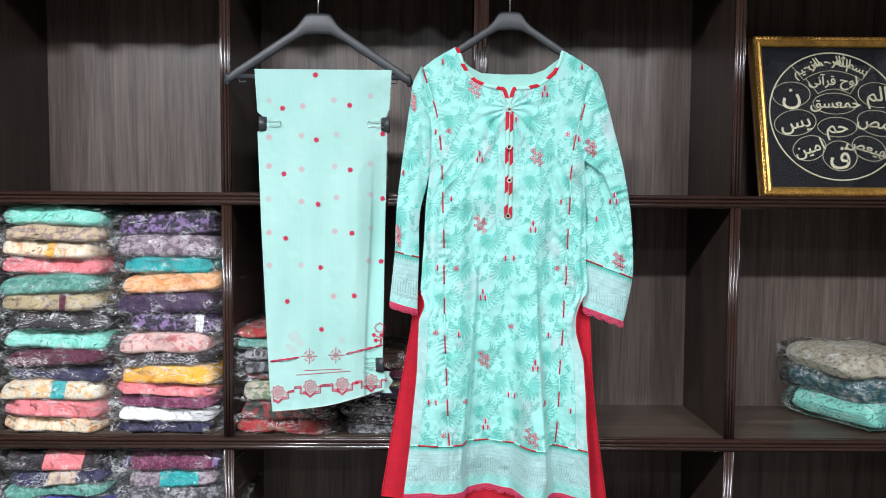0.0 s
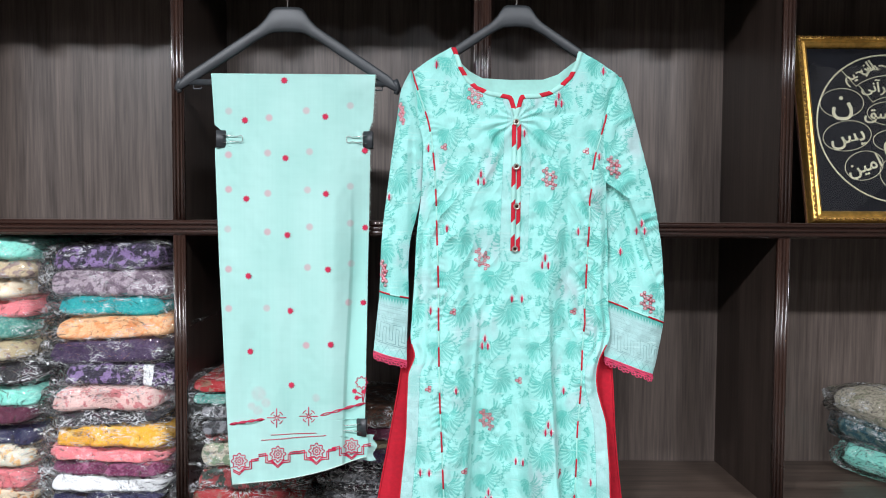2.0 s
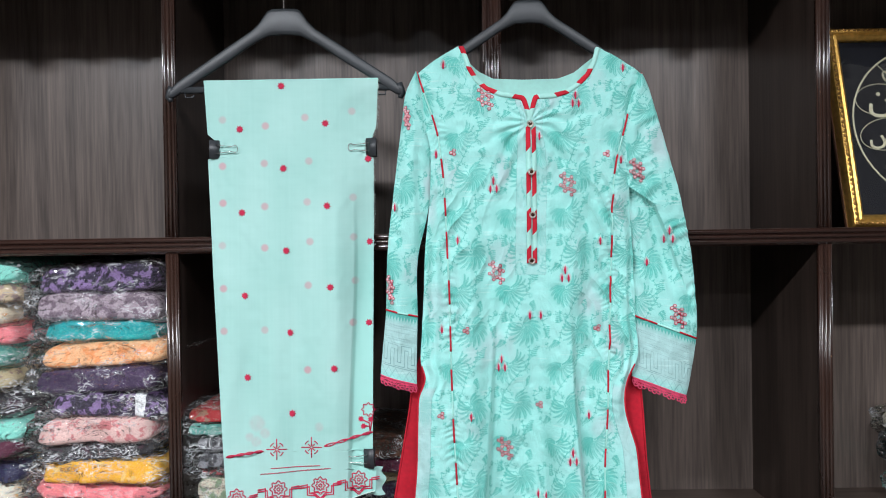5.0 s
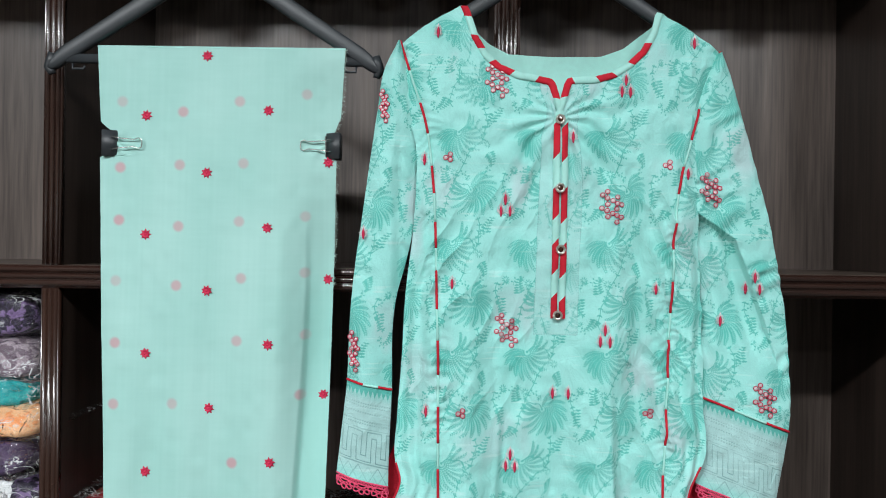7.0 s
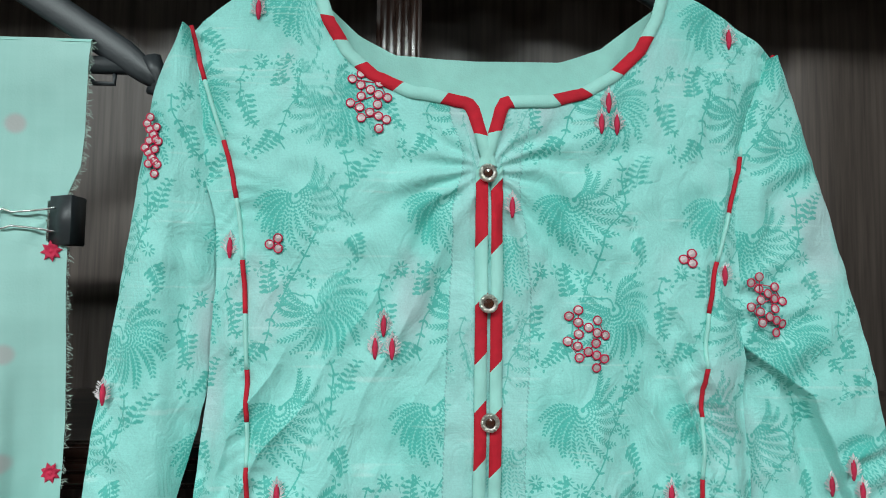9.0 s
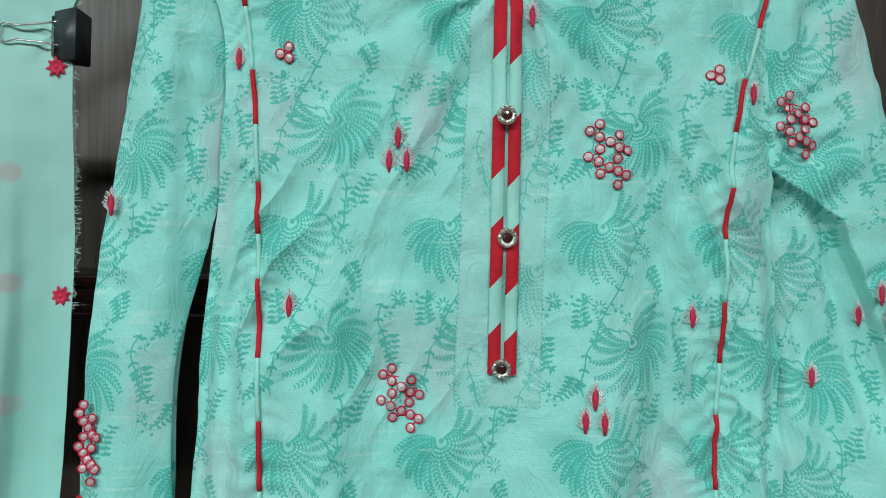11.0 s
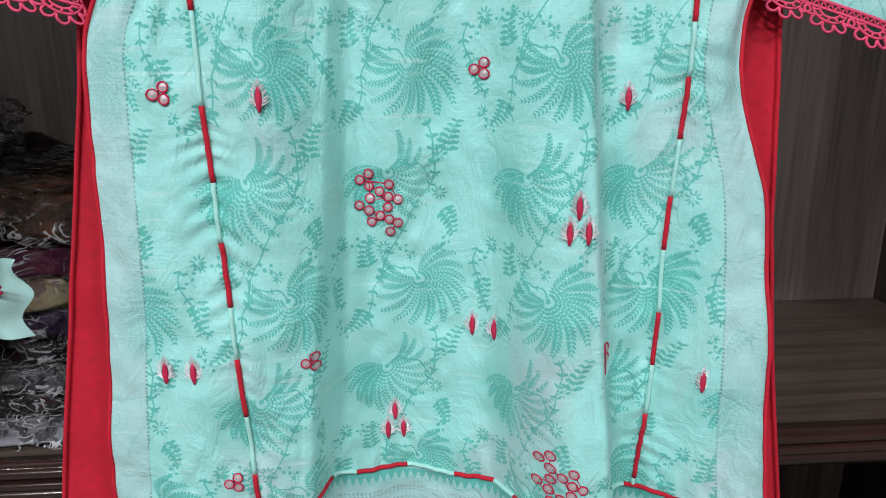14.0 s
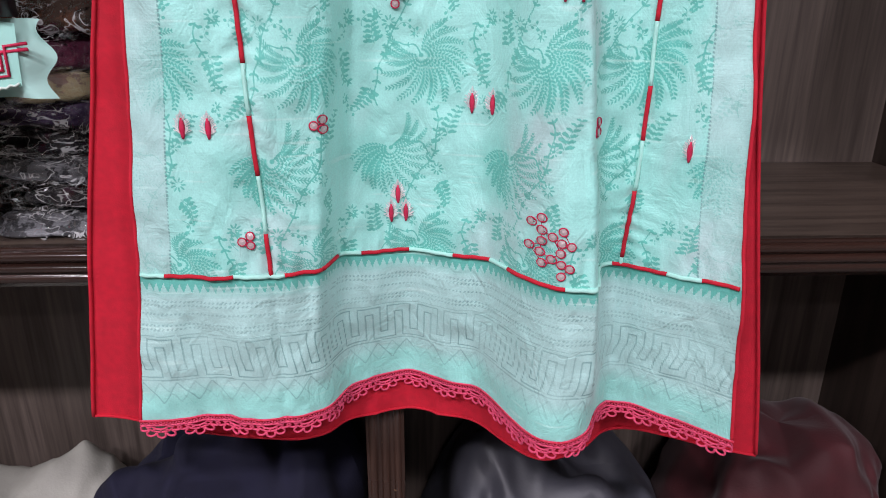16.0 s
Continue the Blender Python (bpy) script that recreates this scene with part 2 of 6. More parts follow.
def vnoise(x, z, sx, sz, seed):
    """Smooth noise from -1 to 1 with cells of sx by sz metres."""
    n = 128
    if seed not in LATTICE:
        LATTICE[seed] = np.random.RandomState(seed).uniform(-1, 1, (n, n))
    lat = LATTICE[seed]
    a, b = x / sx + 31.7, z / sz + 17.3
    i, j = np.floor(a).astype(int), np.floor(b).astype(int)
    u, v = a - i, b - j
    u, v = u * u * (3 - 2 * u), v * v * (3 - 2 * v)
    g = lambda p, q: lat[p % n, q % n]
    return (g(i, j) * (1 - u) + g(i + 1, j) * u) * (1 - v) + (g(i, j + 1) * (1 - u) + g(i + 1, j + 1) * u) * v


def smooth(a, b, x):
    t = np.clip((x - a) / (b - a), 0, 1)
    return t * t * (3 - 2 * t)


def sheet(name, X, Y, Z, mat, parent=None, fields=None, label=""):
    """A cloth sheet from arrays of rows (downwards) and columns (to the right)."""
    r, c = X.shape
    me = bpy.data.meshes.new(name)
    me.vertices.add(r * c)
    me.vertices.foreach_set("co", np.stack([X, Y, Z], -1).astype(np.float32).ravel())
    k = np.arange(r * c).reshape(r, c)
    q = np.stack([k[:-1, :-1], k[1:, :-1], k[1:, 1:], k[:-1, 1:]], -1).reshape(-1, 4)
    me.loops.add(q.size)
    me.loops.foreach_set("vertex_index", q.ravel().astype(np.int32))
    me.polygons.add(len(q))
    me.polygons.foreach_set("loop_start", (np.arange(len(q)) * 4).astype(np.int32))
    me.polygons.foreach_set("use_smooth", np.ones(len(q), bool))
    for key, val in (fields or {}).items():
        at = me.attributes.new(key, "FLOAT", "POINT")
        at.data.foreach_set("value", val.astype(np.float32).ravel())
    me.update()
    me.validate()
    me.materials.append(mat)
    ob = new(name, me)
    if parent:
        ob.parent = parent
    if label:
        ob["label"] = label
    return ob


# ---- printed pattern: one repeat, drawn on a fine raster with wrap-round
PX, PZ, CELL = 0.098, 0.135, 0.00025
TW, TH = int(PX / CELL), int(PZ / CELL)
TILE = np.zeros((TH, TW))
WASH = np.zeros((TH, TW))


def stamp(target, cx, cz, a, b, ang, val, soft=0.35):
    """An ellipse of half axes a, b (metres), turned by ang."""
    r = int(max(a, b) / CELL) + 2
    i0, j0 = int(round(cz / CELL)), int(round(cx / CELL))
    ii, jj = np.mgrid[-r:r + 1, -r:r + 1]
    dx, dz = (jj + j0) * CELL - cx, (ii + i0) * CELL - cz
    p, q = dx * math.cos(ang) + dz * math.sin(ang), -dx * math.sin(ang) + dz * math.cos(ang)
    d = 1 - np.sqrt((p / a) ** 2 + (q / b) ** 2)
    w = np.clip(d / soft + 0.35, 0, 1) * val
    I, J = (ii + i0) % TH, (jj + j0) % TW
    target[I, J] = np.maximum(target[I, J], w)


VEIN = np.zeros((TH, TW))


def fern(cx, cz, R, rot, mir, fronds, span, dense):
    """A comma-shaped fan: saw-edged fronds from one hub, close-set on one side."""
    for f in range(fronds):
        q = f / (fronds - 1)
        a0 = math.radians(rot + mir * span * q)
        full = math.exp(-((q - dense) / 0.22) ** 2)
        L = R * (0.78 + 0.22 * math.sin(math.pi * min(1, q * 1.15))) * (0.95 + 0.05 * math.cos(5.0 * f))
        n = 15
        for k in range(2, n + 1):
            s = k / n
            a = a0 + mir * 0.62 * max(0.0, s - 0.15) ** 1.3
            x, z = cx + L * s * math.cos(a), cz + L * s * math.sin(a)
            t = a + mir * 0.70 * s
            ll = 0.00250 * math.sin(math.pi * (0.08 + 0.80 * s)) * (0.35 + 0.75 * s) * (1 + 0.28 * full)
            for side in (-1, 1):
                d = t + side * 0.72
                stamp(TILE, x + 0.95 * ll * math.cos(d), z + 0.95 * ll * math.sin(d), ll, 0.00055 + 0.00022 * full, d, 0.86 + 0.14 * full, 0.6)
            stamp(TILE, x, z, 0.0013, 0.00042, t, 0.8, 0.6)
            if full > 0.3 and s > 0.25:
                stamp(VEIN, x, z, 0.0014, 0.00036, t, 0.95)
    for f in range(3):
        a = math.radians(rot + mir * span * (dense - 0.12 + 0.12 * f))
        stamp(WASH, cx + 0.55 * R * math.cos(a), cz + 0.55 * R * math.sin(a), R * 0.55, R * 0.42, a, 1.0, 0.8)
    stamp(TILE, cx, cz, R * 0.05, R * 0.05, 0, 0.8)


def vine(points, leaf=0.0026, every=2, val=0.8):
    n = len(points)
    for i in range(n - 1):
        (x0, z0), (x1, z1) = points[i], points[i + 1]
        d = math.atan2(z1 - z0, x1 - x0)
        m = max(2, int(math.hypot(x1 - x0, z1 - z0) / 0.0008))
        for k in range(m):
            stamp(TILE, x0 + (x1 - x0) * k / m, z0 + (z1 - z0) * k / m, 0.0013, 0.00060, d, 0.9, 0.6)
        if i % every == 0:
            for side in (-1, 1):
                e = d + side * 1.0
                stamp(TILE, x0 + leaf * math.cos(e), z0 + leaf * math.sin(e), leaf, leaf * 0.45, e, val)


def bend(x0, z0, x1, z1, bow, n=16):
    out = []
    for i in range(n + 1):
        s = i / n
        o = bow * math.sin(math.pi * s) + 0.25 * bow * math.sin(3 * math.pi * s)
        L = math.hypot(x1 - x0, z1 - z0)
        out.append((x0 + (x1 - x0) * s - (z1 - z0) / L * o, z0 + (z1 - z0) * s + (x1 - x0) / L * o))
    return out


def floret(x, z, r, val=0.8, n=9):
    for k in range(n):
        a = 2 * math.pi * k / n
        stamp(TILE, x + r * math.cos(a), z + r * math.sin(a), r * 0.62, r * 0.22, a, val)


def lobed(x, z, ang, size):
    """A small branch with round-lobed leaves in pairs and one at its tip."""
    n = 5
    for k in range(n + 1):
        s = k / n
        px, pz = x + size * s * math.cos(ang + 0.3 * s), z + size * s * math.sin(ang + 0.3 * s)
        stamp(TILE, px, pz, size / n * 0.7, 0.0004, ang + 0.4 * s, 0.75)
        l = 0.0026 * (1.15 - 0.5 * s)
        for side in (-1, 1):
            e = ang + side * 0.95
            for d, r in ((1.0, 0.9), (1.9, 0.62)):
                stamp(TILE, px + d * l * math.cos(e + 0.18 * d * side), pz + d * l * math.sin(e + 0.18 * d * side), l * r, l * r * 0.55, e, 0.80)


def berries(x, z, ang):
    """A thin curl with a few round fruits and tiny leaves."""
    pts = [(x + 0.0125 * s * math.cos(ang + 1.3 * s), z + 0.0125 * s * math.sin(ang + 1.3 * s)) for s in [k / 9 for k in range(10)]]
    for i, (p, q) in enumerate(pts):
        stamp(TILE, p, q, 0.0011, 0.0004, ang + 2.3 * i / 9, 0.72)
        if i % 3 == 2:
            for side in (-1, 1):
                e = ang + 1.6 * i / 9 + side * 1.1
                stamp(TILE, p + 0.0024 * math.cos(e), q + 0.0024 * math.sin(e), 0.0014, 0.0011, e, 0.80)
    floret(pts[-1][0], pts[-1][1], 0.0024, 0.8, 7)


AX, AZ = 0.046, 0.030
BX, BZ = AX + 0.020, AZ + 0.071
fern(AX, AZ, 0.0365, 196, -1, 14, 232, 0.22)
fern(BX, BZ, 0.0355, -84, 1, 15, 268, 0.42)
vine(bend(AX - 0.004, AZ + 0.071, AX + 0.028, AZ + 0.010, -0.004), 0.0021, 4)
vine(bend(AX + 0.028, AZ + 0.010, AX + 0.030, AZ - 0.030, 0.004), 0.0022, 3)
vine(bend(AX - 0.004, AZ + 0.071, AX - 0.010, AZ + 0.105, 0.004), 0.0021, 4)
vine(bend(AX - 0.003, AZ + 0.068, BX, BZ, -0.007), 0.0012, 9)
vine(bend(AX + 0.027, AZ + 0.004, AX, AZ, 0.008), 0.0012, 9)
vine(bend(AX - 0.040, AZ + 0.050, AX - 0.028, AZ + 0.090, 0.006), 0.0021, 3)
lobed(AX - 0.012, AZ + 0.062, -1.9, 0.016)
lobed(AX - 0.036, AZ + 0.070, 1.2, 0.018)
lobed(AX + 0.036, AZ + 0.026, 0.9, 0.015)
lobed(AX + 0.040, AZ - 0.012, -1.4, 0.019)
lobed(AX - 0.015, AZ + 0.094, 2.0, 0.015)
for x, z, g in ((AX - 0.020, AZ + 0.052, -1.9), (AX - 0.034, AZ + 0.060, -2.4), (AX + 0.034, AZ + 0.040, 0.4), (AX + 0.004, AZ + 0.052, -0.9), (AX - 0.024, AZ + 0.108, 2.6), (AX + 0.034, AZ - 0.022, 0.2)):
    berries(x, z, g)
for x, z in ((AX - 0.002, AZ + 0.050), (AX + 0.034, AZ + 0.015), (AX - 0.030, AZ + 0.046)):
    floret(x, z, 0.0034, 0.78)


def tile_at(img, s, z):
    a, b = (s / CELL) % TW, (z / CELL) % TH
    j, i = a.astype(int) % TW, b.astype(int) % TH
    u, v = a - np.floor(a), b - np.floor(b)
    j1, i1 = (j + 1) % TW, (i + 1) % TH
    return (img[i, j] * (1 - u) + img[i, j1] * u) * (1 - v) + (img[i1, j] * (1 - u) + img[i1, j1] * u) * v


def print_fields(S, Z):
    """Print, wash and slub of the cloth at cloth coordinates."""
    P, Q = S - 0.222 + AX, 1.470 - Z + AZ
    tone, w = tile_at(TILE, P, Q), tile_at(WASH, P, Q)
    blot = vnoise(S, Z, 0.05, 0.06, 5) * 0.7 + vnoise(S, Z, 0.018, 0.022, 6) * 0.45
    tone = np.clip(tone * (0.98 + 0.14 * blot), 0, 1)
    tone = tone * (1 - 0.55 * tile_at(VEIN, P, Q))
    wash = np.clip(0.55 * w + 0.26 * blot + 0.08, 0, 1)
    grey = np.clip(1.25 * vnoise(S, Z, 0.045, 0.075, 9) + 0.35 * vnoise(S, Z, 0.012, 0.03, 10) - 0.12, 0, 1) * (1 - 0.7 * w)
    slub = np.clip(vnoise(S, Z, 0.035, 0.0022, 11) - 0.72, 0, 1) * 3.2
    return tone, wash, grey, slub


def border_fields(S, v, tone, wash, grey, ink):
    """The printed border; v: metres below its upper edge, S along it."""
    inside = v > 0
    tone = np.where(inside, 0, tone)
    tooth = np.abs(((S / 0.0056) % 1) - 0.5) * 2
    band = (v > 0.0008) & (v < 0.0055 + 0.0070 * (1 - tooth))
    tone = np.where(inside & band, 0.95, tone)
    wash = np.where(inside, np.clip(0.15 + 0.55 * smooth(0.018, 0.012, v) + 0.5 * smooth(0.086, 0.106, v), 0, 1), wash)
    grey = np.where(inside, np.clip(0.85 - 0.75 * smooth(0.080, 0.100, v), 0, 1), grey)
    rows = np.zeros_like(v)
    for c in (0.0195, 0.0225, 0.029, 0.0375, 0.0405):
        rows = np.maximum(rows, (np.abs(v - c) < 0.0008) * ((((S + (v - c) * 0.8) / 0.0030) % 1) < 0.45))
    P = 0.0245
    q = (S / P) % 1 * P
    a, b, c = 0.0475, 0.0795, P / 2
    mid_t, mid_b = a + 0.0035, b - 0.0035
    w = 0.0030
    d_top = np.where(q < c, np.abs(v - mid_t), np.hypot(np.minimum(np.abs(q - c), np.abs(P - q)), 0) + 1 * (np.abs(v - mid_t)))
    up = np.maximum(np.minimum(np.abs(q), np.abs(P - q)), np.maximum(np.maximum(mid_t - v, v - mid_b), 0))
    dn = np.maximum(np.abs(q - c), np.maximum(np.maximum(mid_t - v, v - mid_b), 0))
    top = np.maximum(np.abs(v - mid_t), np.maximum(np.maximum(-q, q - c), 0))
    bot = np.maximum(np.abs(v - mid_b), np.maximum(c - q, 0))
    d = np.minimum(np.minimum(up, dn), np.minimum(top, bot))
    key = np.clip(1.5 - np.abs(d - w) / 0.00042, 0, 1) * (v > a - 0.001) * (v < b + 0.001)
    rule = np.maximum(np.abs(v - 0.0815) < 0.0005, np.abs(v - 0.0455) < 0.0003)
    Z0, Z1 = 0.0835, 0.1000
    zz = np.abs(((S / 0.0245) % 1) - 0.5) * 2
    zig = np.clip(1.4 - np.abs((v - Z0) / (Z1 - Z0) - zz) / 0.045, 0, 1) * (v > Z0) * (v < Z1)
    zig2 = np.clip(1.4 - np.abs((v - Z0) / (Z1 - Z0) - (1 - zz)) / 0.045, 0, 1) * (v > Z0) * (v < Z1) * 0.6
    dots = np.hypot(((S / 0.00612) % 1 - 0.5) * 6.12, ((v - Z0) / 0.0075 % 1 - 0.5) * 7.5)
    dot = np.clip((1.25 - dots) / 0.4, 0, 1) * (v > Z0 + 0.001)
    line = np.maximum.reduce([rows * 0.75, key, rule * 0.7, zig * 0.8, zig2 * 0.7])
    fade = 0.62 + 0.38 * vnoise(S, v, 0.02, 0.02, 14)
    ink = np.where(inside, np.clip(line * fade, 0, 1), ink)
    tone = np.where(inside & ~band, np.maximum(tone, dot * 0.55 * fade), tone)
    return tone, wash, grey, ink


def cloth_material(name, base, teal, inkcol):
    """Printed lawn: pale ground, teal print, greyed washes, fine weave."""
    m, nt, b = nodes_of(name)
    tc = nt.nodes.new("ShaderNodeTexCoord")

    def attr(n):
        a = nt.nodes.new("ShaderNodeAttribute")
        a.attribute_name = n
        return a.outputs["Fac"]

    def mix(f, a, bcol, k=1.0):
        x = nt.nodes.new("ShaderNodeMix")
        x.data_type = "RGBA"
        mu = nt.nodes.new("ShaderNodeMath")
        mu.operation = "MULTIPLY"
        mu.inputs[1].default_value = k
        nt.links.new(f, mu.inputs[0])
        nt.links.new(mu.outputs[0], x.inputs[0])
        if isinstance(a, tuple):
            x.inputs[6].default_value = (*a, 1)
        else:
            nt.links.new(a, x.inputs[6])
        x.inputs[7].default_value = (*bcol, 1)
        return x.outputs[2]
    c = mix(attr("grey"), base, (0.46, 0.63, 0.63), 0.9)
    c = mix(attr("wash"), c, tuple(0.30 * p + 0.70 * q for p, q in zip(base, teal)), 0.50)
    sh = nd(nt, "ShaderNodeMapRange")
    sh.interpolation_type = "SMOOTHSTEP"
    sh.inputs[1].default_value, sh.inputs[2].default_value = 0.28, 0.72
    nt.links.new(attr("tone"), sh.inputs[0])
    c = mix(sh.outputs[0], c, teal, 0.74)
    c = mix(attr("slub"), c, (0.66, 0.88, 0.84), 0.55)
    c = mix(attr("ink"), c, inkcol, 1.0)
    n = nd(nt, "ShaderNodeTexNoise", Scale=900.0, Detail=2.0)
    nt.links.new(tc.outputs["Object"], n.inputs["Vector"])
    hs = nt.nodes.new("ShaderNodeHueSaturation")
    mr = nd(nt, "ShaderNodeMapRange")
    mr.inputs[3].default_value, mr.inputs[4].default_value = 0.86, 1.14
    nt.links.new(n.outputs[0], mr.inputs[0])
    nt.links.new(mr.outputs[0], hs.inputs["Value"])
    nt.links.new(c, hs.inputs["Color"])
    nt.links.new(hs.outputs[0], b.inputs["Base Color"])
    b.inputs["Roughness"].default_value = 0.72
    b.inputs["Sheen Weight"].default_value = 0.25
    b.inputs["Specular IOR Level"].default_value = 0.35
    mz = nt.nodes.new("ShaderNodeMapping")
    mz.inputs["Scale"].default_value = (60.0, 60.0, 900.0)
    nt.links.new(tc.outputs["Object"], mz.inputs[0])
    wv = nd(nt, "ShaderNodeTexNoise", Scale=1.0, Detail=2.0)
    nt.links.new(mz.outputs[0], wv.inputs["Vector"])
    wr = nd(nt, "ShaderNodeTexNoise", Scale=130.0, Detail=4.0)
    nt.links.new(tc.outputs["Object"], wr.inputs["Vector"])
    ad = nt.nodes.new("ShaderNodeMath")
    nt.links.new(wv.outputs[0], ad.inputs[0])
    nt.links.new(wr.outputs[0], ad.inputs[1])
    crm = nt.nodes.new("ShaderNodeMapping")
    crm.inputs["Scale"].default_value = (46.0, 46.0, 30.0)
    crm.inputs["Rotation"].default_value = (0.0, 0.7, 0.0)
    nt.links.new(tc.outputs["Object"], crm.inputs[0])
    cr = nd(nt, "ShaderNodeTexNoise", Scale=1.0, Detail=4.0, Roughness=0.55, Distortion=1.6)
    nt.links.new(crm.outputs[0], cr.inputs["Vector"])
    sb = nt.nodes.new("ShaderNodeMath")
    sb.operation = "SUBTRACT"
    sb.inputs[1].default_value = 0.5
    nt.links.new(cr.outputs[0], sb.inputs[0])
    ab = nt.nodes.new("ShaderNodeMath")
    ab.operation = "ABSOLUTE"
    nt.links.new(sb.outputs[0], ab.inputs[0])
    bc = nd(nt, "ShaderNodeBump", Strength=0.36, Distance=0.0085)
    nt.links.new(ab.outputs[0], bc.inputs["Height"])
    bp = nd(nt, "ShaderNodeBump", Strength=0.35, Distance=0.0006)
    nt.links.new(bc.outputs[0], bp.inputs["Normal"])
    nt.links.new(ad.outputs[0], bp.inputs["Height"])
    nt.links.new(bp.outputs[0], b.inputs["Normal"])
    return m


MINT, TEAL = (0.365, 0.775, 0.715), (0.030, 0.420, 0.345)
M_PRINT = cloth_material("printed_lawn", MINT, TEAL, (0.10, 0.25, 0.25))
M_MINT = plain("plain_mint_cloth", (0.40, 0.76, 0.68), 0.75, grain=0.06, scale=120, bump=0.3, bscale=900, sheen=0.2)
M_RED = plain("red_cloth", (0.54, 0.006, 0.024), 0.85, grain=0.15, scale=150, bump=0.35, bscale=900)
M_THREAD = plain("pink_red_thread", (0.58, 0.016, 0.070), 0.7, grain=0.2, scale=300, bump=0.5, bscale=1500)
M_LACE = plain("pink_lace", (0.80, 0.075, 0.17), 0.7, grain=0.15, scale=300, bump=0.4, bscale=1500)
M_SILVER = plain("silver_thread", (0.78, 0.72, 0.73), 0.4, 0.4, 0.15, 300, 0.4, 1500)
M_MIRROR = plain("sequin", (0.56, 0.46, 0.46), 0.45, 0.30, 0.3, 400, 0.3, 900)
M_STONE = plain("amber_stone", (0.05, 0.016, 0.008), 0.06, 0.0, 0.5, 300, 0.0, 900, coat=1.0)
M_METAL = plain("pale_metal", (0.70, 0.66, 0.60), 0.28, 0.9, 0.2, 300, 0.3, 900)

# ---------------------------------------------------------------- kurta
Y0 = 1.556
EDGE_L = curve_at([(0.56, -0.083), (0.609, -0.0785), (0.720, -0.066), (0.808, -0.058), (0.884, -0.051), (0.970, -0.048), (1.007, -0.046), (1.043, -0.0345), (1.063, -0.040), (1.117, -0.039), (1.186, -0.035), (1.271, -0.031), (1.354, -0.022), (1.451, -0.020), (1.530, -0.034), (1.579, -0.042), (1.64, -0.042)])
EDGE_R = curve_at([(0.56, 0.350), (0.60, 0.348), (0.70, 0.3415), (0.78, 0.3375), (0.837, 0.3365), (0.895, 0.3345), (0.923, 0.332), (0.949, 0.325), (0.99, 0.317), (1.034, 0.323), (1.063, 0.337), (1.151, 0.338), (1.260, 0.337), (1.365, 0.332), (1.483, 0.331), (1.530, 0.341), (1.579, 0.357), (1.64, 0.357)])
TOP = lines_at([(-0.050, 1.574), (-0.042, 1.580), (-0.010, 1.602), (0.034, 1.627), (0.038, 1.618), (0.049, 1.585), (0.062, 1.564), (0.079, 1.549), (0.105, 1.537), (0.139, 1.531), (0.1435, 1.530), (0.1555, 1.492), (0.1580, 1.492), (0.1690, 1.531), (0.200, 1.533), (0.222, 1.539), (0.243, 1.552), (0.262, 1.571), (0.274, 1.594), (0.280, 1.616), (0.283, 1.619), (0.320, 1.598), (0.357, 1.575), (0.365, 1.570)])
HEM_Z, PIPE_Z = 0.601, 0.716
FOLDS = curve_at([(-0.10, -0.006), (-0.078, -0.013), (-0.036, -0.017), (0.005, -0.019), (0.046, -0.012), (0.060, -0.001), (0.070, 0.021), (0.088, 0.034), (0.110, 0.037), (0.145, 0.031), (0.173, 0.014), (0.189, -0.020), (0.205, -0.047), (0.226, -0.056), (0.246, -0.043), (0.262, -0.012), (0.284, -0.005), (0.310, -0.024), (0.340, -0.052), (0.38, -0.065)])


CRISP = curve_at([(-0.10, -0.004), (-0.060, -0.013), (-0.030, -0.026), (0.020, -0.022), (0.050, -0.015), (0.0595, -0.010), (0.0685, 0.019), (0.080, 0.026), (0.100, 0.028), (0.130, 0.028), (0.155, 0.022), (0.178, 0.003), (0.197, -0.036), (0.215, -0.055), (0.236, -0.058), (0.2445, -0.053), (0.2535, -0.015), (0.275, -0.004), (0.296, -0.018), (0.322, -0.042), (0.345, -0.066), (0.38, -0.07)])


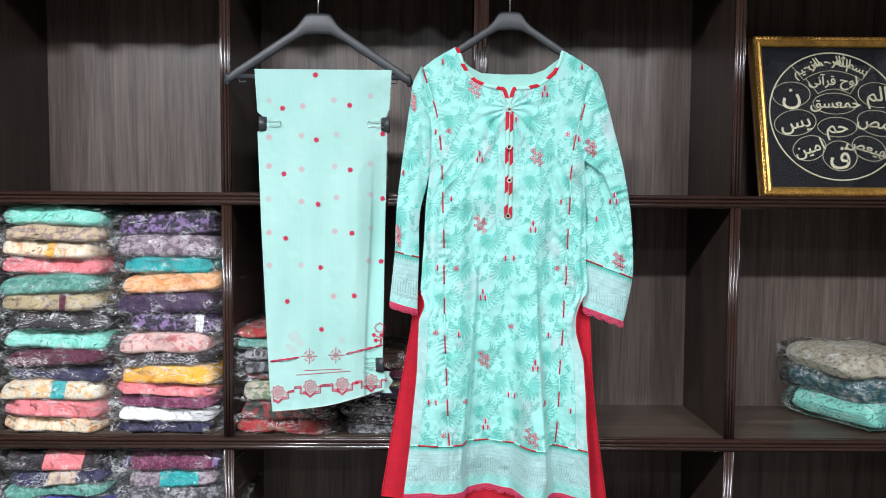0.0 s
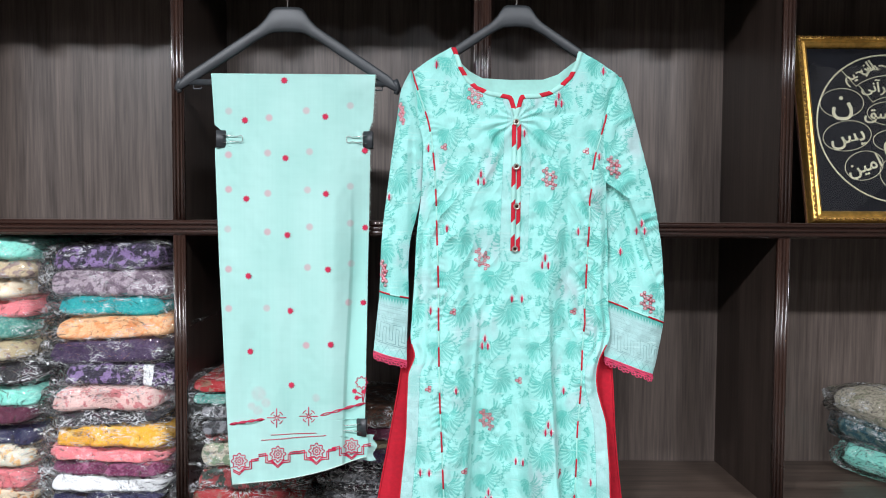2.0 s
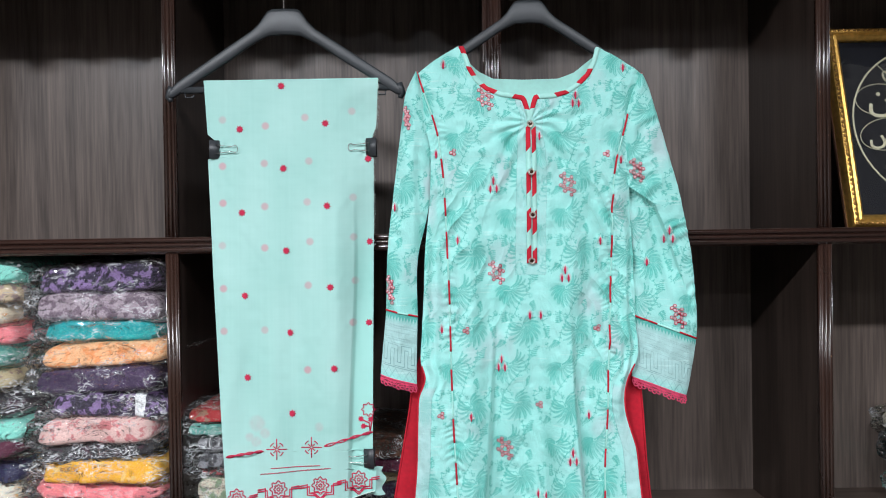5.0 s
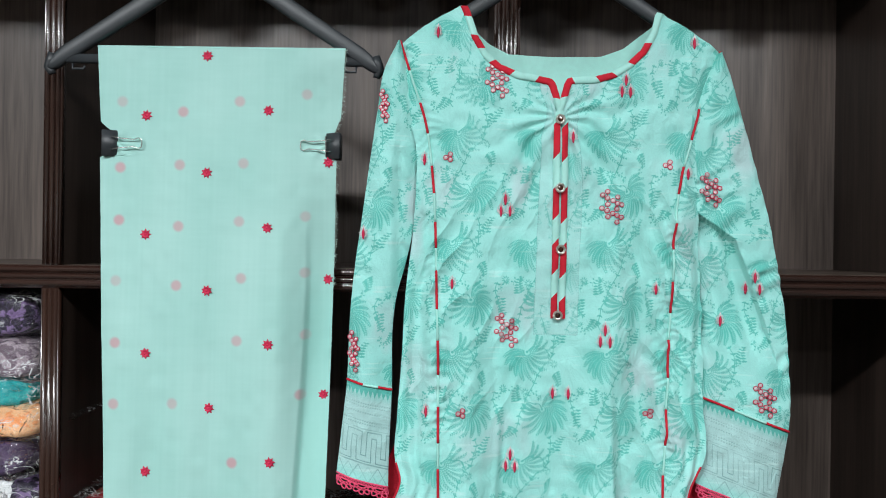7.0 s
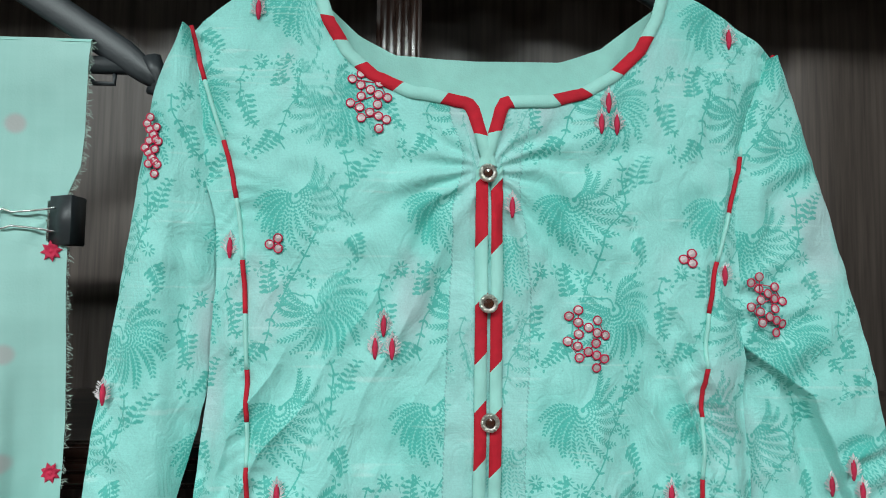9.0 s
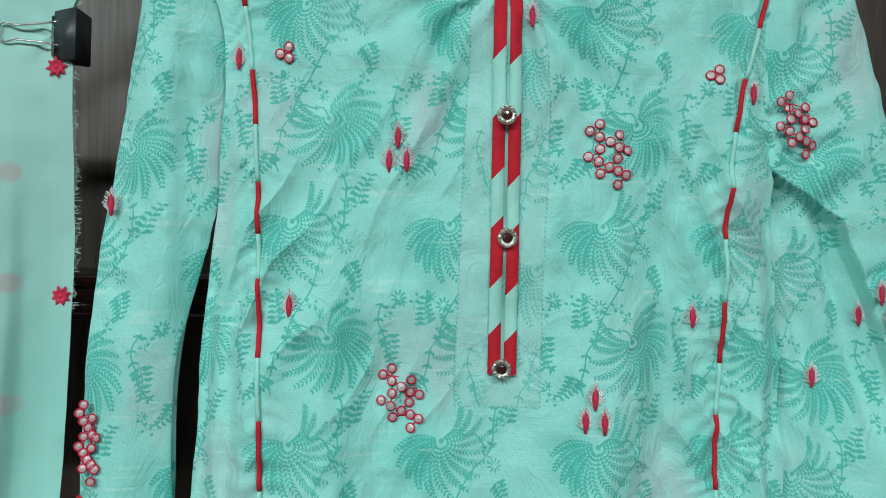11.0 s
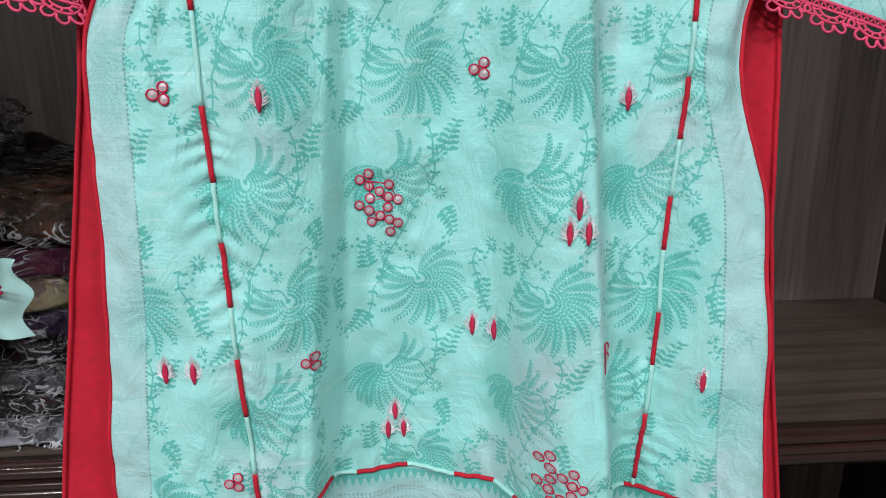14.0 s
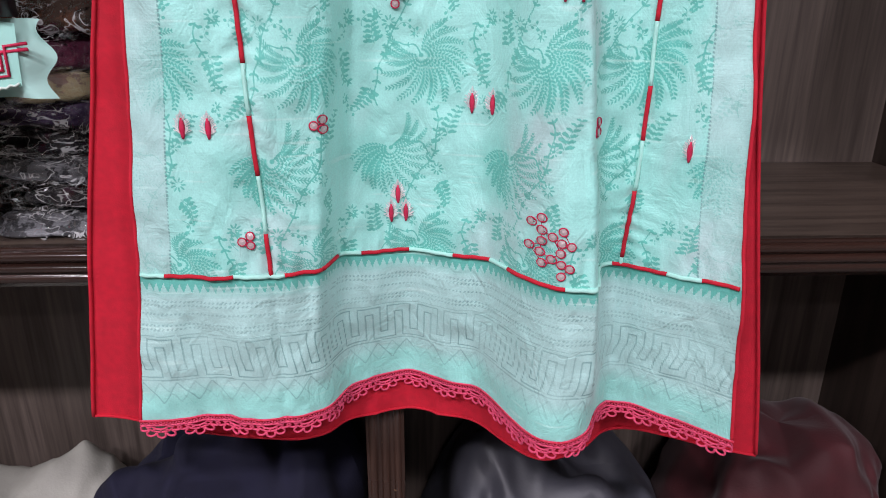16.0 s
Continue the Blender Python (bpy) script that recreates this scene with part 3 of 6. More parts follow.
def front_y(x, z):
    """Depth of the front's cloth: body, folds that open downwards, creases."""
    x, z = np.asarray(x, float), np.asarray(z, float)
    w = smooth(1.25, 0.67, z)
    c = (x - 0.155) / 0.2
    y = Y0 - 0.007 * (1 - c * c) * (1 - w)
    low = smooth(0.70, 0.61, z)
    slant = (z - 0.716) * np.interp(x, [0.0, 0.075, 0.24, 0.33], [0.0, 0.085, -0.07, 0.0])
    y = y + (CRISP(x - slant) * (1 - low) + FOLDS(x) * 1.12 * low) * w
    top = smooth(1.50, 1.62, z)
    y = y + 0.003 * top
    lo, hi = EDGE_L(z), EDGE_R(z)
    edge = np.minimum(x - lo, hi - x)
    y = y + 0.006 * smooth(0.018, 0.0, edge) * (1 - w)
    # pulls that spread from the placket and the armholes
    r = np.hypot(x - 0.156, z - 1.49)
    ang = np.arctan2(z - 1.49, x - 0.156)
    pull = smooth(0.0, 0.03, r) * smooth(0.16, 0.05, r) * smooth(1.53, 1.49, z)
    y = y + 0.0024 * pull * np.sin(13 * ang + 2 * vnoise(x, z, 0.03, 0.03, 21))
    crest = lambda a: 1.1 - 2.2 * np.abs(np.sin(a / 2)) ** 0.8
    dia = (x + 0.62 * z)
    diag = (x - 0.55 * z)
    left = smooth(0.16, 0.06, x) * smooth(1.05, 1.20, z) * smooth(1.46, 1.36, z)
    right = smooth(0.18, 0.26, x) * smooth(1.0, 1.15, z) * smooth(1.46, 1.36, z)
    y = y - 0.0042 * left * (0.45 + 0.55 * vnoise(x, z, 0.05, 0.05, 19)) * crest(2 * math.pi * diag / 0.033 + 3.4 * vnoise(x, z, 0.05, 0.06, 22))
    y = y - 0.0040 * right * (0.45 + 0.55 * vnoise(x, z, 0.05, 0.05, 20)) * crest(2 * math.pi * dia / 0.036 + 3.4 * vnoise(x, z, 0.05, 0.06, 23))
    # vertical softness and small crumples
    y = y + 0.0095 * vnoise(x, z, 0.036, 0.26, 24) * smooth(1.5, 1.2, z)
    side = smooth(0.060, 0.020, edge) * smooth(1.36, 1.26, z) * smooth(0.92, 1.06, z)
    y = y + 0.0020 * side * np.sin(2 * math.pi * edge / 0.019 + 1.6 * vnoise(x, z, 0.03, 0.12, 18))
    y = y + 0.0026 * vnoise(x, z, 0.022, 0.034, 25) + 0.0011 * vnoise(x, z, 0.009, 0.012, 26)
    # puckers along the two seams
    for path in (SEAM_L, SEAM_R):
        d = x - path(z)
        y = y + 0.0011 * np.exp(-(d / 0.016) ** 2) * (0.35 + 0.65 * vnoise(x, z, 0.03, 0.05, 29)) * np.sin(2 * math.pi * (z + 0.45 * np.abs(d)) / 0.013 + 5 * vnoise(x, z, 0.03, 0.035, 27)) * (z > PIPE_Z)
        y = y + 0.0016 * np.exp(-(d / 0.0035) ** 2)
    # gather over the hem seam
    y = y + 0.0008 * np.exp(-((z - PIPE_Z - 0.008) / 0.010) ** 2) * np.sin(2 * math.pi * x / 0.011)
    return y


SEAM_L = curve_at([(0.70, 0.0272), (0.734, 0.0255), (0.805, 0.022), (0.876, 0.019), (0.948, 0.0155), (1.039, 0.013), (1.112, 0.012), (1.193, 0.011), (1.262, 0.0085), (1.344, 0.006), (1.410, 0.002), (1.489, -0.010), (1.534, -0.025), (1.590, -0.043)])
SEAM_R = curve_at([(0.70, 0.272), (0.724, 0.273), (0.753, 0.2755), (0.823, 0.279), (0.893, 0.2805), (0.966, 0.285), (1.032, 0.2875), (1.112, 0.293), (1.195, 0.297), (1.268, 0.2995), (1.346, 0.301), (1.413, 0.307), (1.483, 0.326), (1.525, 0.337), (1.580, 0.360)])

kurta = thing("kurta", "aqua printed cotton kurta with red piping, hanging on a black hanger", "dress")
NC, NR = 620, 1500
u = np.linspace(0, 1, NC)[None, :]
v = np.linspace(0, 1, NR)[:, None]
xt = -0.042 + (0.357 + 0.042) * u
zt = TOP(xt)
Z = zt + (HEM_Z - zt) * v
lo, hi = EDGE_L(Z), EDGE_R(Z)
blend = smooth(1.45, 1.56, Z)
X = (lo + (hi - lo) * u) * (1 - blend) + xt * blend
Yf = front_y(X, Z)
step = np.hypot(np.diff(X, axis=1), np.diff(Yf, axis=1))
S = np.concatenate([np.zeros((NR, 1)), np.cumsum(step, axis=1)], axis=1)
S = S - S[:, NC // 2][:, None] + 0.155
tone, wash, grey, slub = print_fields(S, Z)
inset = np.maximum(np.abs(S - 0.158) - 0.027, 1.222 - Z)
inner = print_fields(S + 0.041, Z + 0.027)
tone, wash = np.where(inset < 0, inner[0] * 0.72, tone), np.where(inset < 0, inner[1] * 0.8, wash)
grey = np.where(inset < 0, np.maximum(inner[2], 0.35), grey)
ink = 0.45 * (np.abs(inset) < 0.0005) * (((Z + S) / 0.003 % 1) < 0.6)
drop = PIPE_Z - Z
tone, wash, grey, ink = border_fields(S, drop, tone, wash, grey, ink)
facing = smooth(0.0245, 0.0235, np.minimum(X - lo, hi - X)) * smooth(1.03, 1.02, Z) * (Z > PIPE_Z)
grey = np.maximum(grey, 0.70 * facing)
tone = tone * (1 - 0.45 * facing)
stitch = (np.abs(np.minimum(X - lo, hi - X) - 0.0240) < 0.0005) * (((Z / 0.0026) % 1) < 0.6) * (Z < 1.03) * (Z > PIPE_Z)
ink = np.maximum(ink, stitch * 0.7)
sheet("front_panel", X, Yf, Z, M_PRINT, kurta, dict(tone=tone, wash=wash, grey=grey, slub=slub, ink=ink), "aqua cotton printed with teal ferns and a geometric border")

# back of the garment: inside of the neck, and the red-faced skirt
NECK = lines_at([(-0.042, 1.574), (0.034, 1.622), (0.047, 1.606), (0.070, 1.586), (0.095, 1.574), (0.150, 1.571), (0.211, 1.572), (0.240, 1.582), (0.262, 1.599), (0.282, 1.614), (0.357, 1.570)])
u2, v2 = np.linspace(0, 1, 120)[None, :], np.linspace(0, 1, 90)[:, None]
xt2 = -0.042 + 0.399 * u2
zt2 = NECK(xt2)
Z2 = zt2 + (1.05 - zt2) * v2
b2 = smooth(1.45, 1.56, Z2)
X2 = ((EDGE_L(Z2) + 0.002) + (EDGE_R(Z2) - EDGE_L(Z2) - 0.004) * u2) * (1 - b2) + xt2 * b2
Yb = 1.583 - 0.010 * smooth(1.54, 1.62, Z2) + 0.0012 * vnoise(X2, Z2, 0.02, 0.03, 31)
sheet("back_panel", X2, Yb, Z2, M_MINT, kurta, label="plain mint inside of the back")
RED_L = curve_at([(0.55, -0.134), (0.583, -0.132), (0.647, -0.122), (0.780, -0.100), (0.851, -0.087), (0.968, -0.066), (1.062, -0.049), (1.09, -0.038)])
RED_R = curve_at([(0.55, 0.396), (0.624, 0.387), (0.713, 0.375), (0.883, 0.359), (0.990, 0.354), (1.062, 0.346), (1.09, 0.336)])
RED_HEM = curve_at([(-0.14, 0.581), (-0.10, 0.579), (-0.04, 0.567), (0.02, 0.559), (0.09, 0.562), (0.17, 0.559), (0.226, 0.549), (0.27, 0.556), (0.33, 0.556), (0.40, 0.551)])
u3, v3 = np.linspace(0, 1, 200)[None, :], np.linspace(0, 1, 160)[:, None]
Z3 = 1.085 + (RED_HEM(-0.13 + 0.52 * u3) - 1.085) * v3
X3 = RED_L(Z3) + (RED_R(Z3) - RED_L(Z3)) * u3


def red_y(x, z):
    w = smooth(1.10, 0.62, z)
    x, z = np.asarray(x, float), np.asarray(z, float)
    y = 1.579 + 0.55 * FOLDS(np.asarray(x) * 0.9 + 0.012) * w + 0.0011 * vnoise(np.asarray(x), np.asarray(z), 0.03, 0.03, 33) + 0.002 * vnoise(np.asarray(x), np.asarray(z), 0.03, 0.2, 34)
    over = smooth(0.0, 0.012, np.minimum(x - EDGE_L(z), EDGE_R(z) - x) + 0.006)
    return y + over * np.maximum(0.0, front_y(x, z) + 0.0045 - y)


sheet("red_lining", X3, red_y(X3, Z3), Z3, M_RED, kurta, label="plain red lining showing beside the slits and below the hem")
bm = bmesh.new()
for f in (RED_L, RED_R):
    zs = np.linspace(1.06, 0.582 if f is RED_L else 0.554, 60)
    xs = f(zs)
    tube(bm, [(x, red_y(x, z) - 0.0012, z) for x, z in zip(xs, zs)], 0.0016, 6)
xs = np.linspace(float(RED_L(0.581)), float(RED_R(0.552)), 120)
tube(bm, [(x, float(red_y(x, RED_HEM(x))) - 0.0008, float(RED_HEM(x)) + 0.001) for x in xs], 0.0012, 6)
part("lining_edge", bm, M_RED, kurta, "rolled red edge", True)


def cord(name, pts, r, mat, label=""):
    if len(pts) < 3:
        return None
    bm = bmesh.new()
    tube(bm, pts, r, 8)
    return part(name, bm, mat, kurta, label, True)


def on_front(x, z, out=0.0):
    return (float(x), float(front_y(x, z)) - out, float(z))


def striped_cord(path, reds, z_top, z_bot, r=0.00140):
    """Piping down a seam; reds: upper and lower ends of its red lengths, mint between."""
    ends = sorted({z_top, z_bot, *(min(max(e, z_bot), z_top) for pair in reds for e in pair)}, reverse=True)
    for a, b in zip(ends[:-1], ends[1:]):
        mid = (a + b) / 2
        is_red = any(q < mid < p for p, q in reds)
        zs = np.linspace(a, b, max(4, int((a - b) / 0.004)))
        cord("piping", [on_front(path(q), q, 0.0012) for q in zs], r * (1.12 if is_red else 1.0), M_RED if is_red else M_MINT)


striped_cord(SEAM_L, [(1.585, 1.546), (1.506, 1.468), (1.428, 1.394), (1.359, 1.327), (1.299, 1.252), (1.214, 1.172), (1.134, 1.090), (1.058, 1.021), (0.972, 0.930), (0.896, 0.857), (0.825, 0.786), (0.746, 0.716)], 1.585, PIPE_Z)
striped_cord(SEAM_R, [(1.576, 1.536), (1.503, 1.464), (1.431, 1.397), (1.361, 1.329), (1.289, 1.250), (1.216, 1.170), (1.131, 1.088), (1.052, 1.014), (0.984, 0.949), (0.915, 0.882), (0.842, 0.806), (0.771, 0.722)], 1.576, PIPE_Z)

# piping over the border
xs = np.linspace(float(EDGE_L(PIPE_Z)) + 0.003, float(EDGE_R(PIPE_Z)) - 0.003, 420)
REDS = [(-0.047, 0.000), (0.035, 0.067), (0.084, 0.120), (0.152, 0.179), (0.190, 0.222), (0.266, 0.299), (0.318, 0.340)]
run, kind = [], None
for x in xs:
    k = any(a <= x <= b for a, b in REDS)
    if kind is not None and k != kind:
        run.append(on_front(x, PIPE_Z, 0.0014))
        cord("piping", run, 0.00155, M_RED if kind else M_MINT)
        run = []
    kind = k
    run.append(on_front(x, PIPE_Z, 0.0014))
cord("piping", run, 0.00155, M_RED if kind else M_MINT)
# fine red edge beside the slits
for f, s in ((EDGE_L, 1), (EDGE_R, -1)):
    zs = np.linspace(1.062, HEM_Z, 110)
    cord("slit_edge", [on_front(f(q) + s * 0.0006, q, 0.0) for q in zs], 0.0013, M_RED)

# neck binding: short strips, red and mint in turn
neck_x = np.concatenate([np.linspace(0.0345, 0.049, 24), np.linspace(0.0495, 0.1425, 60)])
left_edge = [(x, float(TOP(x))) for x in neck_x] + [(0.1435 + 0.012 * k / 8, float(TOP(0.1435 + 0.012 * k / 8))) for k in range(1, 9)]
neck_x = np.concatenate([np.linspace(0.2825, 0.262, 24), np.linspace(0.2615, 0.1695, 60)])
right_edge = [(x, float(TOP(x))) for x in neck_x] + [(0.1690 - 0.011 * k / 8, float(TOP(0.1690 - 0.011 * k / 8))) for k in range(1, 9)]


def binding(edge, side, plan):
    pts = [Vector((x, 0, z)) for x, z in edge]
    acc = [0.0]
    for a, b in zip(pts[:-1], pts[1:]):
        acc.append(acc[-1] + (b - a).length)
    total = acc[-1]
    at = lambda q: Vector((np.interp(q, acc, [p.x for p in pts]), 0, np.interp(q, acc, [p.z for p in pts])))
    pos = 0.0
    i = 0
    while pos < total - 0.001:
        ln, red = plan[i % len(plan)]
        end = min(total, pos + ln)
        bm = bmesh.new()
        n = max(3, int((end - pos) / 0.003) + 1)
        rows = []
        for k in range(n):
            q = pos + (end - pos) * k / (n - 1)
            p = at(q)
            t = (at(min(total, q + 0.003)) - at(max(0, q - 0.003))).normalized()
            nrm = Vector((t.z, 0, -t.x)) * side
            row = []
            for o, lift in ((-0.0015, -0.0006), (-0.0012, 0.0016), (0.0015, 0.0022), (0.0062, 0.0020), (0.0070, 0.0004)):
                w = p + nrm * o
                skew = t * (o * 0.5)
                w = w + skew
                row.append(bm.verts.new((w.x, float(front_y(w.x, min(w.z, 1.627))) - lift, w.z)))
            rows.append(row)
        for a, b in zip(rows[:-1], rows[1:]):
            for c in range(4):
                bm.faces.new((a[c], a[c + 1], b[c + 1], b[c]))
        part("neck_binding", bm, M_RED if red else M_MINT, kurta, "", True)
        pos = end
        i += 1


binding(left_edge, -1, [(0.014, True), (0.025, False), (0.019, True), (0.021, False), (0.030, True), (0.032, False), (0.036, True), (0.06, False)])
binding(right_edge, 1, [(0.040, False), (0.034, True), (0.026, False), (0.022, True), (0.031, False), (0.022, True), (0.06, False)])

# placket: two strips with slanted bands
CUTS_L = [(1.492, 1.484, False), (1.484, 1.442, True), (1.442, 1.405, False), (1.405, 1.367, True), (1.367, 1.337, False), (1.337, 1.300, True), (1.300, 1.271, False), (1.271, 1.243, True)]
for x0, x1, shift in ((0.1490, 0.1570, 0.0), (0.1590, 0.1668, -0.0045)):
    for a, b, red in CUTS_L:
        bm = bmesh.new()
        rows = []
        n = 8
        for k in range(n + 1):
            row = []
            for f in (0, 0.08, 0.5, 0.92, 1):
                x = x0 + (x1 - x0) * f
                slant = 0.0085 * (f - 0.5)
                z = a + shift + slant + (b - a) * k / n
                if a > 1.49:
                    z = min(z, 1.493)
                z = max(z, 1.242)
                lift = 0.0009 if f in (0, 1) else 0.0026
                row.append(bm.verts.new(on_front(x, z, lift)))
            rows.append(row)
        for p, q in zip(rows[:-1], rows[1:]):
            for c in range(4):
                bm.faces.new((p[c], q[c], q[c + 1], p[c + 1]))
        part("placket_band", bm, M_RED if red else M_MINT, kurta, "", True)


def button(x, z):
    y = float(front_y(x, z)) - 0.0035
    bm = bmesh.new()
    prof = [(0.0, 0.0004), (0.0056, 0.0004), (0.0062, -0.0008), (0.0058, -0.0024), (0.0040, -0.0030), (0.0034, -0.0020), (0.0, -0.0020)]
    rings = []
    for r, d in prof:
        rings.append([bm.verts.new((x + r * math.cos(2 * math.pi * k / 20), y + d, z + r * math.sin(2 * math.pi * k / 20))) for k in range(20)])
    for p, q in zip(rings[:-1], rings[1:]):
        for k in range(20):
            bm.faces.new((p[k], p[(k + 1) % 20], q[(k + 1) % 20], q[k]))
    for k in range(14):
        a = 2 * math.pi * k / 14
        bmesh.ops.create_icosphere(bm, subdivisions=1, radius=0.00105, matrix=Matrix.Translation((x + 0.0050 * math.cos(a), y - 0.0028, z + 0.0050 * math.sin(a))))
    bmesh.ops.remove_doubles(bm, verts=bm.verts[:], dist=1e-6)
    bmesh.ops.recalc_face_normals(bm, faces=bm.faces[:])
    b = part("button", bm, M_METAL, kurta, "pale metal button with a beaded rim", True)
    bm = bmesh.new()
    bmesh.ops.create_icosphere(bm, subdivisions=2, radius=0.0034, matrix=Matrix.Translation((x, y - 0.0022, z)) @ Matrix.Diagonal((1, 0.45, 1, 1)))
    part("stone", bm, M_STONE, b, "dark amber faceted stone")


for bx, bz in ((0.1565, 1.486), (0.1572, 1.402), (0.1590, 1.327), (0.1572, 1.246)):
    button(bx, bz)

# ---------------------------------------------------------------- sleeves


def sleeve(name, outer, inner, z_top, hem, cuff, depth, nc, nr, ext):
    """hem and cuff: height at the inner and the outer edge; depth(x, z, f): cloth's y. Returns the depth function of its cloth."""
    f = np.linspace(0, 1, nc)[None, :]
    t = np.linspace(0, 1, nr)[:, None]
    zb = hem[0] + (hem[1] - hem[0]) * f
    Zs = z_top + (zb - z_top) * t
    A, B = inner(Zs), outer(Zs)
    Xs = A + (B - A) * f
    Ys = depth(Xs, Zs, f)
    sgn = 1 if ext > 0 else -1
    d = np.hypot(np.diff(Xs, axis=1), np.diff(Ys, axis=1))
    Ss = np.concatenate([np.zeros((nr, 1)), np.cumsum(d, axis=1)], axis=1) * sgn + (0.37 if sgn > 0 else 0.075)
    tone, wash, grey, slub = print_fields(Ss + 0.033, Zs + 0.021)
    ink = np.zeros_like(tone)
    zc = cuff[0] + (cuff[1] - cuff[0]) * f
    tone, wash, grey, ink = border_fields(Ss, (zc - Zs) * 0.100 / np.abs(zc - zb), tone, wash, grey, ink)
    fld = dict(tone=tone, wash=wash, grey=grey, slub=slub, ink=ink)
    if sgn < 0:
        Xs, Ys, Zs = Xs[:, ::-1], Ys[:, ::-1], Zs[:, ::-1]
        fld = {k: a[:, ::-1] for k, a in fld.items()}
    s = sheet(name, Xs, Ys, Zs, M_PRINT, kurta, fld, "printed sleeve with a bordered cuff and red lace")
    q = slice(None, None, 8)
    Xb, Zb = Xs[q, q], Zs[q, q]
    fb = np.linspace(0, 1, Xb.shape[1])[None, :]
    sheet("sleeve_back", Xb, Ys[q, q] * 0 + 1.578 + 0 * fb, Zb, M_PRINT, s, {k: a[q, q] for k, a in fld.items()})
    return s


OUT_L = curve_at([(0.99, -0.118), (1.04, -0.114), (1.10, -0.108), (1.160, -0.102), (1.240, -0.099), (1.283, -0.096), (1.350, -0.088), (1.423, -0.079), (1.494, -0.069), (1.556, -0.058), (1.584, -0.043)])
IN_L = curve_at([(0.99, -0.048), (1.033, -0.049), (1.152, -0.046), (1.245, -0.0445), (1.270, -0.041), (1.300, -0.033), (1.335, -0.025), (1.372, -0.019), (1.44, -0.016), (1.50, -0.022), (1.584, -0.041)])
OUT_R = curve_at([(0.97, 0.424), (1.000, 0.429), (1.030, 0.436), (1.106, 0.449), (1.180, 0.447), (1.249, 0.442), (1.360, 0.422), (1.464, 0.394), (1.530, 0.376), (1.560, 0.366), (1.577, 0.356)])
IN_R = curve_at([(0.97, 0.334), (1.035, 0.335), (1.15, 0.334), (1.26, 0.331), (1.37, 0.327), (1.483, 0.326), (1.530, 0.336), (1.575, 0.354)])


def depth_l(x, z, f):
    y = 1.563 - 0.010 * np.sin(math.pi * np.clip(f, 0, 1)) ** 0.7
    y = y + 0.005 * smooth(-0.050, -0.036, x) * smooth(1.25, 1.27, z) * smooth(1.58, 1.50, z)
    y = y + 0.0030 * vnoise(x, z, 0.05, 0.05, 47) * np.sin(2 * math.pi * (z + 0.8 * x) / 0.030 + 4 * vnoise(x, z, 0.04, 0.05, 41)) * smooth(1.25, 1.33, z) * smooth(1.50, 1.42, z)
    return y + 0.0042 * vnoise(x, z, 0.022, 0.09, 42) + 0.0015 * vnoise(x, z, 0.012, 0.016, 43)


def depth_r(x, z, f):
    y = 1.565 - 0.010 * np.sin(math.pi * np.clip(f, 0, 1)) ** 0.7
    line = 1.374 - 0.72 * (x - 0.332) - 2.6 * np.clip(x - 0.375, 0, 1) ** 1.2 * 1.4
    low = smooth(line + 0.001, line - 0.003, z)
    y = y + 0.014 * low * smooth(1.18, 1.26, z) * smooth(0.447, 0.425, x)
    y = y + 0.003 * low * np.sin(2 * math.pi * (x + 0.22 * z) / 0.030) * smooth(1.16, 1.22, z)
    y = y + 0.0030 * vnoise(x, z, 0.05, 0.05, 48) * np.sin(2 * math.pi * (z - 0.7 * x) / 0.034 + 4 * vnoise(x, z, 0.04, 0.05, 44)) * (1 - low) * smooth(1.55, 1.47, z)
    return y + 0.0042 * vnoise(x, z, 0.022, 0.09, 45) + 0.0015 * vnoise(x, z, 0.012, 0.016, 46)


sl_l = sleeve("sleeve", OUT_L, IN_L, 1.582, (1.028, 1.047), (1.150, 1.163), depth_l, 120, 680, -1)
sl_r = sleeve("sleeve", OUT_R, IN_R, 1.573, (1.036, 1.002), (1.148, 1.104), depth_r, 150, 690, 1)


def sleeve_point(inner, outer, depth, f, z, out=0.0):
    x = float(inner(z) + (outer(z) - inner(z)) * f)
    return (x, float(depth(np.array([[x]]), np.array([[z]]), np.array([[f]]))[0, 0]) - out, z)


for s, inner, outer, depth, cuff in ((sl_l, IN_L, OUT_L, depth_l, (1.150, 1.163)), (sl_r, IN_R, OUT_R, depth_r, (1.148, 1.104))):
    for f0, f1, red in ((0.0, 0.30, True), (0.30, 0.62, False), (0.62, 1.0, True)) if s is sl_l else ((0.0, 0.38, True), (0.38, 0.70, False), (0.70, 1.0, True)):
        bm = bmesh.new()
        tube(bm, [sleeve_point(inner, outer, depth, f, cuff[0] + (cuff[1] - cuff[0]) * f, 0.0012) for f in np.linspace(f0, f1, 14)], 0.0015, 8)
        part("cuff_piping", bm, M_RED if red else M_MINT, s, "", True)

# ---------------------------------------------------------------- lace


